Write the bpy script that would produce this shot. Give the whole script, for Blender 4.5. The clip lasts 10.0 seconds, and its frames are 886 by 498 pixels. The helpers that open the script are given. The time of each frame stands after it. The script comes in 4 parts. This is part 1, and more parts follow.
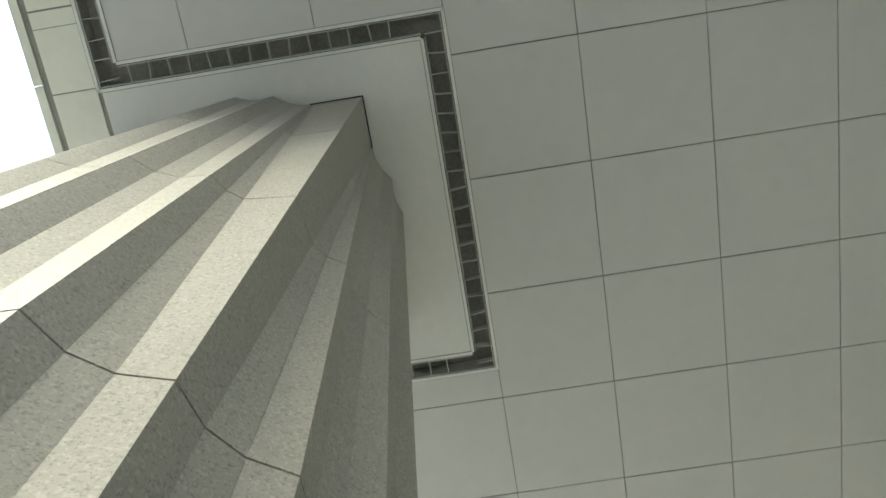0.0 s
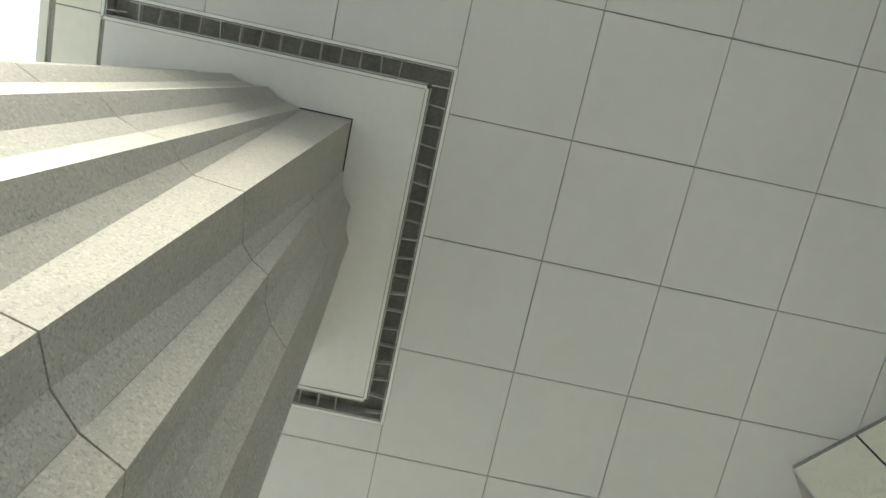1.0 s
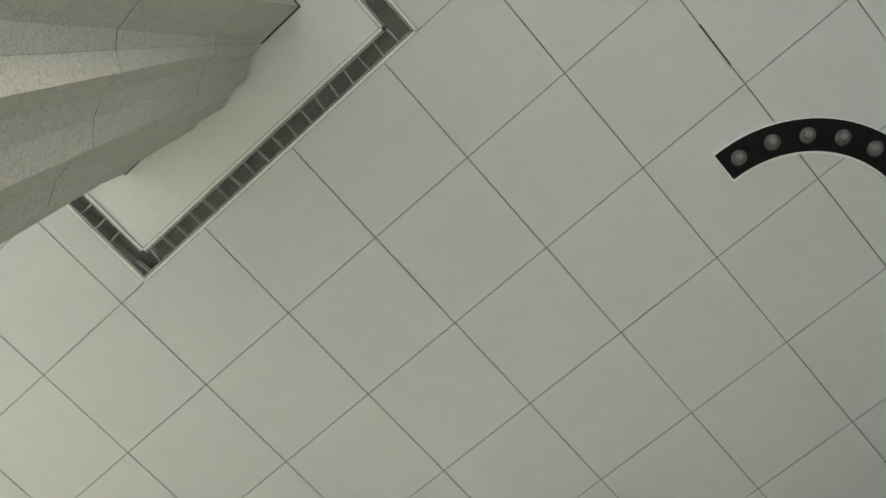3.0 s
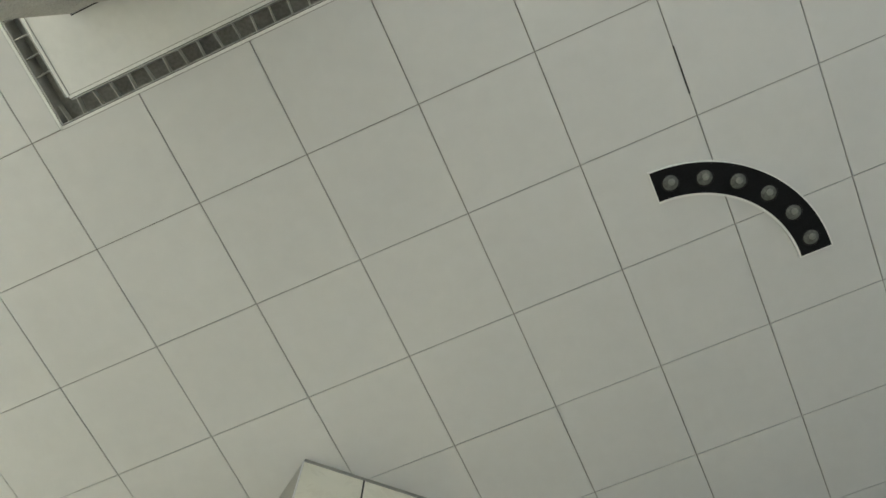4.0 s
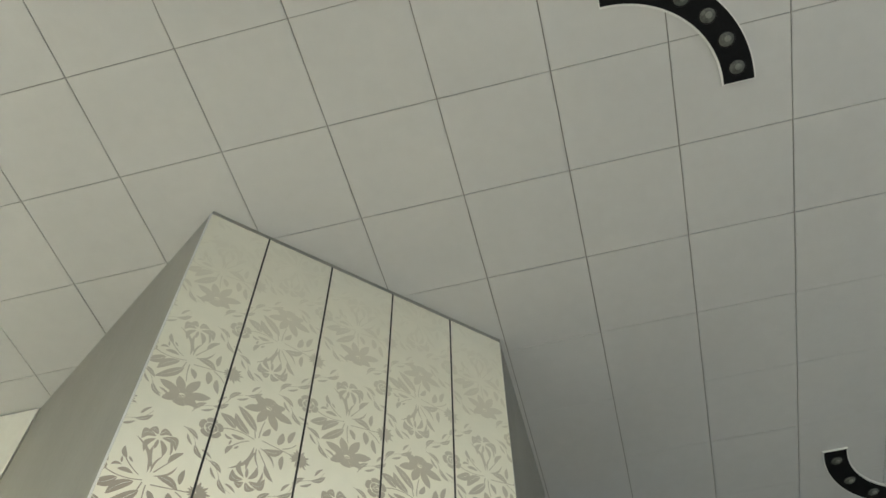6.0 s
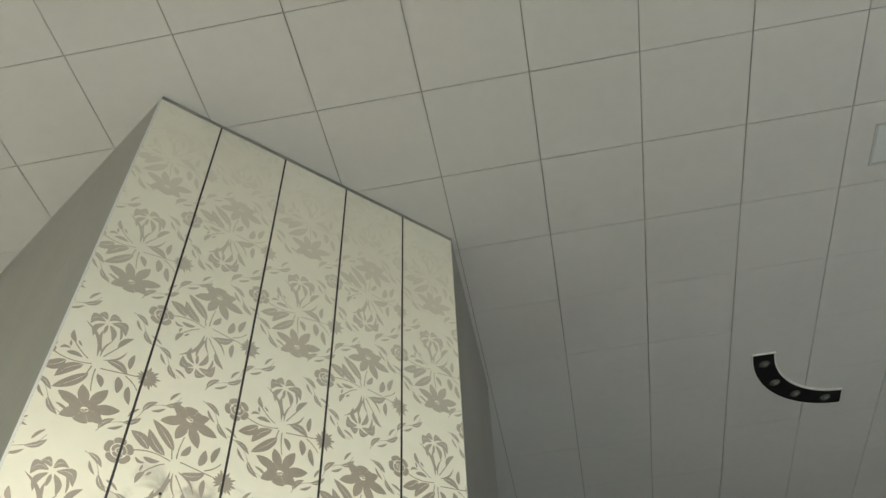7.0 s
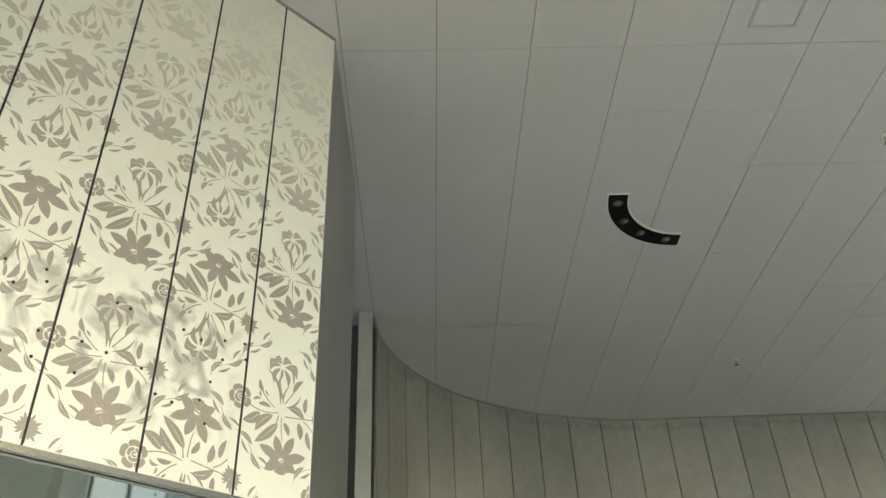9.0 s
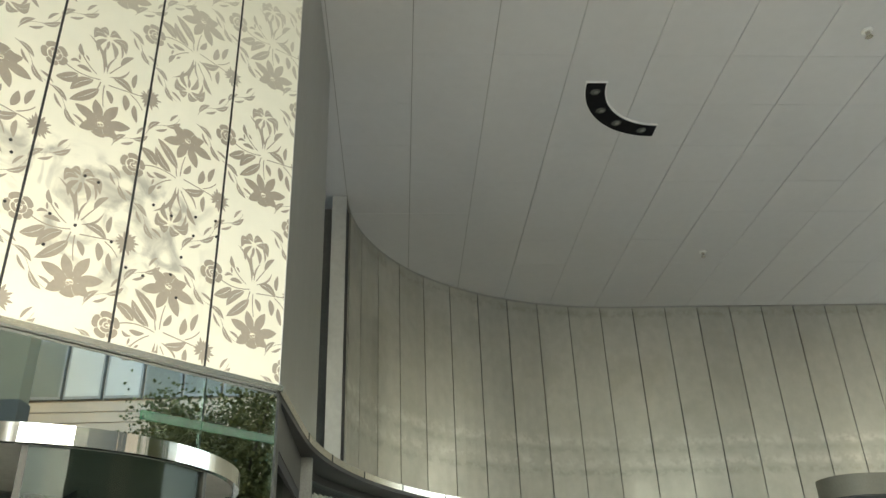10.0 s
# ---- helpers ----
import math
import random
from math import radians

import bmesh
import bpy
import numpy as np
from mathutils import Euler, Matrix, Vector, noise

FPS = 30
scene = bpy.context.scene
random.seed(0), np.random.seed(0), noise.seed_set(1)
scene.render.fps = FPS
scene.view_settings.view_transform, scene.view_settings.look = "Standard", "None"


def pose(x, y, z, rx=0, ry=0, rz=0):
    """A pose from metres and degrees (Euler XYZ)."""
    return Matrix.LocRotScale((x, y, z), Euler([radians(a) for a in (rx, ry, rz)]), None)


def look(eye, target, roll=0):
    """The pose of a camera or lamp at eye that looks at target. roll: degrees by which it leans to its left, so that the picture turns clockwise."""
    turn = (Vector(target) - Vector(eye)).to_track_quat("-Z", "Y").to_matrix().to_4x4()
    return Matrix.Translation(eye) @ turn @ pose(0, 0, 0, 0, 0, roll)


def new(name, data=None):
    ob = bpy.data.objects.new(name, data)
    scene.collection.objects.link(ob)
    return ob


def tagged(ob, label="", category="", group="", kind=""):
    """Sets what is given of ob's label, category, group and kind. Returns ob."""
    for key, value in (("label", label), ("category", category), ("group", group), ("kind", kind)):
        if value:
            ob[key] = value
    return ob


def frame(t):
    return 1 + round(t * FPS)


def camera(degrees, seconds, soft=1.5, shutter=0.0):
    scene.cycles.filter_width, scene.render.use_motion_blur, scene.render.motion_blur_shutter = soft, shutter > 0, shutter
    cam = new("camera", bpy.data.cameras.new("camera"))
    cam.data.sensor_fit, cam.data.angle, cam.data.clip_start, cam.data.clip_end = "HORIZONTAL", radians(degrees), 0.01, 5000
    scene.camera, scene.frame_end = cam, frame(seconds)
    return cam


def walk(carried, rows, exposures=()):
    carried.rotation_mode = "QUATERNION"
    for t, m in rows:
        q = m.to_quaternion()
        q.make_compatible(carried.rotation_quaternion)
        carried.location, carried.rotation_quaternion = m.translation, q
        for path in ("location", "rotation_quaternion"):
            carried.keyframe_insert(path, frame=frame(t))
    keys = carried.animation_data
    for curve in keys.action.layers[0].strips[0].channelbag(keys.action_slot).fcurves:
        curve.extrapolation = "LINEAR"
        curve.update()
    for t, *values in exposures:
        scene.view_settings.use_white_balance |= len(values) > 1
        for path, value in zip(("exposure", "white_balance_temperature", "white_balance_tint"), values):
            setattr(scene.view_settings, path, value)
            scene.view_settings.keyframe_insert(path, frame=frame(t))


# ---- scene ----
cam = camera(57.45, 10.0)
PATH = [
    (0, look((1.368, -0.924, 1.737), (0.754, -1.004, 3.639), -1.8)),
    (0.5, look((1.379, -0.911, 1.746), (0.808, -0.943, 3.662), 2.4)),
    (1, look((1.403, -0.871, 1.761), (0.907, -0.822, 3.697), 6.5)),
    (1.5, look((1.411, -0.825, 1.742), (0.931, -0.706, 3.68), 6.4)),
    (2, look((1.406, -0.801, 1.741), (0.953, -0.584, 3.677), 5.7)),
    (2.5, look((1.403, -0.791, 1.72), (0.992, -0.468, 3.65), 2.6)),
    (2.7, look((1.408, -0.78, 1.723), (1.018, -0.427, 3.653), 1.5)),
    (3.8, look((1.418, -0.695, 1.667), (1.117, -0.187, 3.578), 3.7)),
    (4, look((1.431, -0.685, 1.661), (1.165, -0.114, 3.559), 0.9)),
    (4.5, look((1.468, -0.672, 1.65), (1.241, 0.065, 3.495), -1.2)),
    (5, look((1.488, -0.662, 1.636), (1.226, 0.188, 3.427), -0.8)),
    (5.5, look((1.497, -0.671, 1.628), (1.233, 0.27, 3.373), -0.8)),
    (5.7, look((1.507, -0.675, 1.621), (1.248, 0.322, 3.336), -0.9)),
    (6.8, look((1.513, -0.694, 1.58), (1.267, 0.576, 3.104), -2.0)),
    (7, look((1.508, -0.699, 1.589), (1.316, 0.604, 3.094), -3.0)),
    (7.5, look((1.518, -0.723, 1.601), (1.44, 0.616, 3.084), -3.3)),
    (8, look((1.531, -0.743, 1.584), (1.519, 0.725, 2.942), -2.9)),
    (8.5, look((1.571, -0.743, 1.547), (1.586, 0.809, 2.808), -2.3)),
    (9, look((1.584, -0.746, 1.532), (1.643, 0.891, 2.68), -2.7)),
    (9.5, look((1.595, -0.746, 1.5), (1.671, 0.96, 2.541), -2.7)),
    (10, look((1.615, -0.742, 1.485), (1.728, 1.035, 2.396), -2.1)),
]
walk(cam, PATH, exposures=[(0.0, 1.79, 6300, -8), (1.0, 2.18, 6340, -6), (2.5, 2.33, 6400, -5), (5.5, 2.39, 6570, -4), (7.5, 2.26, 6760, -3), (9.0, 2.48, 6860, -3), (10.0, 2.66, 6880, -3)])

H = 7.5      # ceiling height
S = 0.9      # ceiling module


def P3(x, y, z=0.0):
    """Modules (z down from the ceiling) to metres."""
    return Vector((x * S, y * S, H + z * S))


# ---- light ----
world = bpy.data.worlds.new("sky")
scene.world = world
world.use_nodes = True
wn = world.node_tree.nodes
sky = wn.new("ShaderNodeTexSky")
sky.sky_type = 'NISHITA'
sky.sun_disc = False
sky.sun_elevation, sky.sun_rotation = radians(42), radians(127)
sky.air_density, sky.dust_density = 1.0, 5.0
wn["Background"].inputs[1].default_value = 0.15
world.node_tree.links.new(sky.outputs[0], wn["Background"].inputs[0])
sun_data = bpy.data.lights.new("sun", 'SUN')
sun_data.energy, sun_data.angle, sun_data.color = 0.13, radians(20), (1.0, 0.97, 0.92)
sun = new("sun", sun_data)
sun.matrix_world = look((40, -30, 45), (0, 0, 0))


# ---- materials ----
def mat(name, col, rough=0.5, metal=0.0, var=0.08, scale=3.0, fine=60.0, bump=0.0, col2=None, spec=0.5, coords="Object", stretch=(1, 1, 1), rvar=0.0):
    """Base colour mottled at two scales, with optional fine relief."""
    m = bpy.data.materials.new(name)
    m.use_nodes = True
    nt = m.node_tree
    n, l = nt.nodes, nt.links
    b = n["Principled BSDF"]
    b.inputs["Metallic"].default_value = metal
    b.inputs["Roughness"].default_value = rough
    b.inputs["Specular IOR Level"].default_value = spec
    tc = n.new("ShaderNodeTexCoord")
    mp = n.new("ShaderNodeMapping")
    mp.inputs["Scale"].default_value = stretch
    l.new(tc.outputs[coords], mp.inputs[0])
    big, small = n.new("ShaderNodeTexNoise"), n.new("ShaderNodeTexNoise")
    for t, s, d in ((big, scale, 4), (small, fine, 3)):
        t.inputs["Scale"].default_value, t.inputs["Detail"].default_value = s, d
        l.new(mp.outputs[0], t.inputs["Vector"])
    add = n.new("ShaderNodeMath")
    add.operation = 'MULTIPLY_ADD'
    add.inputs[1].default_value, add.inputs[2].default_value = 0.45, 0.0
    l.new(small.outputs[0], add.inputs[0])
    mixv = n.new("ShaderNodeMath")
    mixv.operation = 'MULTIPLY_ADD'
    mixv.inputs[1].default_value = 0.55
    l.new(big.outputs[0], mixv.inputs[0])
    l.new(add.outputs[0], mixv.inputs[2])
    ramp = n.new("ShaderNodeValToRGB")
    ramp.color_ramp.elements[0].position, ramp.color_ramp.elements[1].position = 0.33, 0.67
    lo = tuple(c * (1 - var) for c in (col2 or col))
    hi = tuple(min(1, c * (1 + var)) for c in col)
    ramp.color_ramp.elements[0].color, ramp.color_ramp.elements[1].color = (*lo, 1), (*hi, 1)
    l.new(mixv.outputs[0], ramp.inputs[0])
    l.new(ramp.outputs[0], b.inputs["Base Color"])
    if rvar:
        rr = n.new("ShaderNodeMapRange")
        rr.inputs[3].default_value, rr.inputs[4].default_value = max(0.02, rough - rvar), rough + rvar
        rr.inputs[1].default_value, rr.inputs[2].default_value = 0.3, 0.7
        l.new(big.outputs[0], rr.inputs[0])
        l.new(rr.outputs[0], b.inputs["Roughness"])
    if bump:
        bp = n.new("ShaderNodeBump")
        bp.inputs["Strength"].default_value, bp.inputs["Distance"].default_value = bump, 0.004
        l.new(mixv.outputs[0], bp.inputs["Height"])
        l.new(bp.outputs[0], b.inputs["Normal"])
    return m


def granite_mat():
    m = mat("granite", (0.43, 0.412, 0.372), 0.62, var=0.08, scale=0.9, fine=22, bump=0.06)
    n, l = m.node_tree.nodes, m.node_tree.links
    b = n["Principled BSDF"]
    base = b.inputs["Base Color"].links[0].from_socket
    tc = n.new("ShaderNodeTexCoord")
    out = base
    for scale, lo, hi, col, amount in ((75, 0.54, 0.68, (0.20, 0.19, 0.165), 0.40), (85, 0.54, 0.66, (0.66, 0.65, 0.61), 0.36), (130, 0.58, 0.68, (0.11, 0.105, 0.09), 0.38)):
        t = n.new("ShaderNodeTexNoise")
        t.inputs["Scale"].default_value, t.inputs["Detail"].default_value = scale, 2
        mp = n.new("ShaderNodeMapping")
        mp.inputs["Location"].default_value = (scale, 3, 7)
        l.new(tc.outputs["Object"], mp.inputs[0])
        l.new(mp.outputs[0], t.inputs["Vector"])
        r = n.new("ShaderNodeMapRange")
        r.inputs[1].default_value, r.inputs[2].default_value, r.inputs[4].default_value = lo, hi, amount
        l.new(t.outputs[0], r.inputs[0])
        mx = n.new("ShaderNodeMix")
        mx.data_type = 'RGBA'
        l.new(r.outputs[0], mx.inputs[0])
        l.new(out, mx.inputs[6])
        mx.inputs[7].default_value = (*col, 1)
        out = mx.outputs[2]
    l.new(out, b.inputs["Base Color"])
    return m


def glass_mat(name, tint, gloss, rough=0.0, fresnel=True):
    m = bpy.data.materials.new(name)
    m.use_nodes = True
    n, l = m.node_tree.nodes, m.node_tree.links
    n.remove(n["Principled BSDF"])
    tr, gl, mx, fr = n.new("ShaderNodeBsdfTransparent"), n.new("ShaderNodeBsdfGlossy"), n.new("ShaderNodeMixShader"), n.new("ShaderNodeFresnel")
    tr.inputs[0].default_value = (*tint, 1)
    gl.inputs["Color"].default_value = (0.95, 1.0, 0.97, 1)
    gl.inputs["Roughness"].default_value = rough
    fr.inputs[0].default_value = 1.5
    ad = n.new("ShaderNodeMath")
    ad.inputs[1].default_value = gloss
    ad.use_clamp = True
    if fresnel:
        l.new(fr.outputs[0], ad.inputs[0])
    else:
        ad.inputs[0].default_value = 0.0
    l.new(ad.outputs[0], mx.inputs[0])
    l.new(tr.outputs[0], mx.inputs[1])
    l.new(gl.outputs[0], mx.inputs[2])
    l.new(mx.outputs[0], n["Material Output"].inputs[0])
    return m


TILE = mat("white_ceiling_panel", (0.62, 0.615, 0.603), 0.55, var=0.03, scale=0.7, fine=9)
PLASTER = mat("white_plaster", (0.74, 0.735, 0.71), 0.7, var=0.04, scale=1.1, fine=14, bump=0.05)
BACK = mat("dark_void", (0.06, 0.06, 0.055), 0.9, var=0.2)
GAP = mat("joint_grey", (0.30, 0.295, 0.27), 0.9, var=0.15)
SLOT = mat("slot_grey_metal", (0.25, 0.247, 0.225), 0.6, var=0.3, scale=5, fine=40)
FIN = mat("fin_aluminium", (0.52, 0.52, 0.48), 0.5, metal=0.0, var=0.15, scale=6)
TRIM = mat("white_metal_trim", (0.76, 0.76, 0.73), 0.45, var=0.08, scale=4)
TRIM_DULL = mat("dull_trim", (0.42, 0.42, 0.40), 0.6, var=0.15, scale=5)
GRANITE = granite_mat()
CREAM = mat("cream_panel", (0.80, 0.79, 0.70), 0.5, var=0.04, scale=1.0, fine=12)
BLACK = mat("black_lacquer", (0.006, 0.006, 0.007), 0.5, var=0.4, scale=8, spec=0.15)
GASKET = mat("black_gasket", (0.02, 0.02, 0.02), 0.7, var=0.2)
STEEL = mat("stained_steel_cladding", (0.47, 0.465, 0.41), 0.50, metal=0.75, var=0.10, scale=1.3, fine=7.0, bump=0.04, stretch=(1, 1, 0.8), rvar=0.14)
POSTMETAL = mat("pale_post_metal", (0.50, 0.50, 0.46), 0.5, metal=0.2, var=0.10, scale=2, fine=14)
STEEL_BOX = mat("brushed_grey_metal", (0.40, 0.40, 0.37), 0.36, metal=0.85, var=0.08, scale=0.8, fine=30, stretch=(1, 1, 0.3), rvar=0.08)
CHROME = mat("polished_steel", (0.78, 0.77, 0.72), 0.12, metal=1.0, var=0.04, scale=2.2, fine=16, bump=0.9, stretch=(1, 1, 0.03))
BRUSHED = mat("brushed_steel_strip", (0.66, 0.63, 0.56), 0.2, metal=1.0, var=0.08, scale=6)
DARKMETAL = mat("dark_bronze_metal", (0.045, 0.045, 0.041), 0.45, metal=0.3, var=0.25, scale=3)
LENS_SHEEN = mat("pale_lens_sheen", (0.18, 0.185, 0.165), 0.2, var=0.2, scale=20)
LENS = mat("frosted_lens", (0.105, 0.11, 0.098), 0.22, var=0.35, scale=22, fine=70)
PAVE = mat("grey_paving", (0.255, 0.252, 0.242), 0.8, var=0.12, scale=0.5, fine=8, bump=0.1)
DARKROOM = mat("dark_lobby_wall", (0.17, 0.172, 0.155), 0.7, var=0.25, scale=1.5)
GLASS = glass_mat("reflective_glass", (0.45, 0.50, 0.46), 0.52)
CLEAR = glass_mat("dark_door_glass", (0.50, 0.56, 0.52), 0.018, fresnel=False)


def add_panel_tone(m, amount):
    """Each panel a little lighter or darker than the next, cloudy tarnish, two rows of ragged pale and dark patches and
    a darker band below the head trim.
    """
    n, l = m.node_tree.nodes, m.node_tree.links
    b = n["Principled BSDF"]
    base = b.inputs["Base Color"].links[0].from_socket
    oi, mr, mx = n.new("ShaderNodeObjectInfo"), n.new("ShaderNodeMapRange"), n.new("ShaderNodeVectorMath")
    mr.inputs[3].default_value, mr.inputs[4].default_value = 1 - amount, 1 + amount
    l.new(oi.outputs["Random"], mr.inputs[0])
    mx.operation = 'SCALE'
    l.new(base, mx.inputs[0])
    l.new(mr.outputs[0], mx.inputs["Scale"])
    # clouds differ from panel to panel
    tc, sh, t, r, m2 = n.new("ShaderNodeTexCoord"), n.new("ShaderNodeVectorMath"), n.new("ShaderNodeTexNoise"), n.new("ShaderNodeMapRange"), n.new("ShaderNodeMix")
    rnd = n.new("ShaderNodeCombineXYZ")
    k5 = n.new("ShaderNodeMath")
    k5.operation = 'MULTIPLY'
    k5.inputs[1].default_value = 40.0
    l.new(oi.outputs["Random"], k5.inputs[0])
    l.new(k5.outputs[0], rnd.inputs[0])
    l.new(tc.outputs["Object"], sh.inputs[0])
    l.new(rnd.outputs[0], sh.inputs[1])
    l.new(sh.outputs[0], t.inputs["Vector"])
    t.inputs["Scale"].default_value, t.inputs["Detail"].default_value, t.inputs["Distortion"].default_value = 1.7, 5, 0.6
    r.inputs[1].default_value, r.inputs[2].default_value, r.inputs[4].default_value = 0.50, 0.72, 0.35
    l.new(t.outputs[0], r.inputs[0])
    m2.data_type = 'RGBA'
    l.new(r.outputs[0], m2.inputs[0])
    l.new(mx.outputs[0], m2.inputs[6])
    m2.inputs[7].default_value = (0.40, 0.385, 0.31, 1)
    sep, out = n.new("ShaderNodeSeparateXYZ"), m2.outputs[2]
    l.new(tc.outputs["Object"], sep.inputs[0])
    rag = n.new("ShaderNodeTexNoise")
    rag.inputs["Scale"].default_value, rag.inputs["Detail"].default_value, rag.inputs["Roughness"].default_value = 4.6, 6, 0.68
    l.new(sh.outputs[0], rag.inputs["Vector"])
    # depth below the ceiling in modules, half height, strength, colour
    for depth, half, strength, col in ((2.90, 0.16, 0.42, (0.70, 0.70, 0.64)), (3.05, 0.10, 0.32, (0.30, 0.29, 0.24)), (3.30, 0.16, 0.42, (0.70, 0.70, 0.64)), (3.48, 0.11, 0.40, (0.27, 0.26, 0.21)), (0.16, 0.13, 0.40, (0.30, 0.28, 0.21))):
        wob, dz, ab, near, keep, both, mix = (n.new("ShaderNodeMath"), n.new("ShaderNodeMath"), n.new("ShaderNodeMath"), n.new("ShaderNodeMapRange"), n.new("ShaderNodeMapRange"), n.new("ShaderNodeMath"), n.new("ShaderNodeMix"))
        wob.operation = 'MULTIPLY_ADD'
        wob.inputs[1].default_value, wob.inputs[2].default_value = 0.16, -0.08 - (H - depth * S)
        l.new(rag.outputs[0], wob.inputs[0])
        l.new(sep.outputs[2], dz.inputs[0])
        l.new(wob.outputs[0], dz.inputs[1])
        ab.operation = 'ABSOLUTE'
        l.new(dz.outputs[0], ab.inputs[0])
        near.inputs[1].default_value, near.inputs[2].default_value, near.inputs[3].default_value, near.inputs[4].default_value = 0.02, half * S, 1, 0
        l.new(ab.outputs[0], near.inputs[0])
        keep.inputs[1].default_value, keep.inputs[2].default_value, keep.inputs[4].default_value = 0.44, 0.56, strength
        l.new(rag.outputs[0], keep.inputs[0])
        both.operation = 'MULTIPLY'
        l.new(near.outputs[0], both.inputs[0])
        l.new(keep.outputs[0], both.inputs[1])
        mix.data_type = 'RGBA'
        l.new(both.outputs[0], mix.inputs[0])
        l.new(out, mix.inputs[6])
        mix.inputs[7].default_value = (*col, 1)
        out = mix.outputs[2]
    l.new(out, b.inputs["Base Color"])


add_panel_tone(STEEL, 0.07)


# ---- mesh helpers ----
def mesh_ob(name, bm, material, parent=None, label=""):
    me = bpy.data.meshes.new(name)
    bm.normal_update()
    bm.to_mesh(me)
    bm.free()
    for m in (material if isinstance(material, (list, tuple)) else [material]):
        me.materials.append(m)
    ob = new(name, me)
    if parent is not None:
        ob.parent = parent
    if label:
        ob["label"] = label
    return ob


part = mesh_ob


def thing(name, label, category, group="", kind="", at=(0, 0, 0)):
    e = new(name)
    e.location = at
    return tagged(e, label, category, group, kind)


def box(bm, x0, x1, y0, y1, z0, z1, mi=0):
    v = [bm.verts.new((x, y, z)) for z in (z0, z1) for x, y in ((x0, y0), (x1, y0), (x1, y1), (x0, y1))]
    for f in ((3, 2, 1, 0), (4, 5, 6, 7), (0, 1, 5, 4), (1, 2, 6, 5), (2, 3, 7, 6), (3, 0, 4, 7)):
        bm.faces.new([v[i] for i in f]).material_index = mi
    return v


def prism(bm, pts, z0, z1, mi=0):
    """A closed plan outline (counter-clockwise) raised from z0 to z1."""
    lo = [bm.verts.new((p[0], p[1], z0)) for p in pts]
    hi = [bm.verts.new((p[0], p[1], z1)) for p in pts]
    k = len(pts)
    bm.faces.new(lo[::-1]).material_index = mi
    bm.faces.new(hi).material_index = mi
    for i in range(k):
        bm.faces.new((lo[i], lo[(i + 1) % k], hi[(i + 1) % k], hi[i])).material_index = mi


def ribbon(bm, inner, outer, z0, z1, mi=0):
    """A band between two plan curves of equal length, from z0 to z1, closed at its ends."""
    k = len(inner)
    r = [[bm.verts.new((p[0], p[1], z)) for p in c] for c in (inner, outer) for z in (z0, z1)]
    il, ih, ol, oh = r
    for i in range(k - 1):
        for q in ((il[i], il[i + 1], ih[i + 1], ih[i]), (ol[i + 1], ol[i], oh[i], oh[i + 1]), (ih[i], ih[i + 1], oh[i + 1], oh[i]), (il[i + 1], il[i], ol[i], ol[i + 1])):
            bm.faces.new(q).material_index = mi
    bm.faces.new((il[0], ih[0], oh[0], ol[0])).material_index = mi
    bm.faces.new((il[-1], ol[-1], oh[-1], ih[-1])).material_index = mi


def fix(bm):
    bmesh.ops.recalc_face_normals(bm, faces=bm.faces[:])
    return bm


def disc(bm, cx, cy, z0, z1, r0, r1, seg=24, mi=0):
    a = [2 * math.pi * i / seg for i in range(seg)]
    lo = [bm.verts.new((cx + r0 * math.cos(t), cy + r0 * math.sin(t), z0)) for t in a]
    hi = [bm.verts.new((cx + r1 * math.cos(t), cy + r1 * math.sin(t), z1)) for t in a]
    bm.faces.new(lo[::-1]).material_index = mi
    bm.faces.new(hi).material_index = mi
    for i in range(seg):
        bm.faces.new((lo[i], lo[(i + 1) % seg], hi[(i + 1) % seg], hi[i])).material_index = mi


# ---- ground ----
bm = bmesh.new()
v = [bm.verts.new(p) for p in ((-900, -900, 0), (900, -900, 0), (900, 900, 0), (-900, 900, 0))]
bm.faces.new(v)
tagged(mesh_ob("ground", bm, PAVE), "grey stone paving under the entrance canopy", "paving", kind="structure")

# ---- ceiling ----
# slot rectangles in modules: x0, x1, y0, y1
SLOTS = [(-1.717, 1.356, -1.195, -0.992), (1.156, 1.356, -3.545, -1.195), (-1.717, -1.517, -3.545, -1.195),
         (1.156, 3.4, -3.75, -3.545), (-4.29, -1.517, -3.75, -3.545),
         (-4.29, -4.09, -3.545, -1.195), (-7.2, -4.09, -1.195, -0.992)]
# unseen canopy beyond the corner, left out so sky light reaches the column
CUT = (3.4, 30, -9, -1.1)
COVER = [CUT, (-1.717, 1.356, -3.75, -0.992), (-7.2, -4.09, -3.75, -0.992), (-30, 30, -3.75, -3.545)]


def minus(r, c):
    """What is left of rectangle r without rectangle c."""
    x0, x1, y0, y1 = r
    a0, a1, b0, b1 = c
    if a0 >= x1 or a1 <= x0 or b0 >= y1 or b1 <= y0:
        return [r]
    out = []
    if b0 > y0:
        out.append((x0, x1, y0, b0))
    if b1 < y1:
        out.append((x0, x1, b1, y1))
    m0, m1 = max(y0, b0), min(y1, b1)
    if a0 > x0:
        out.append((x0, a0, m0, m1))
    if a1 < x1:
        out.append((a1, x1, m0, m1))
    return out


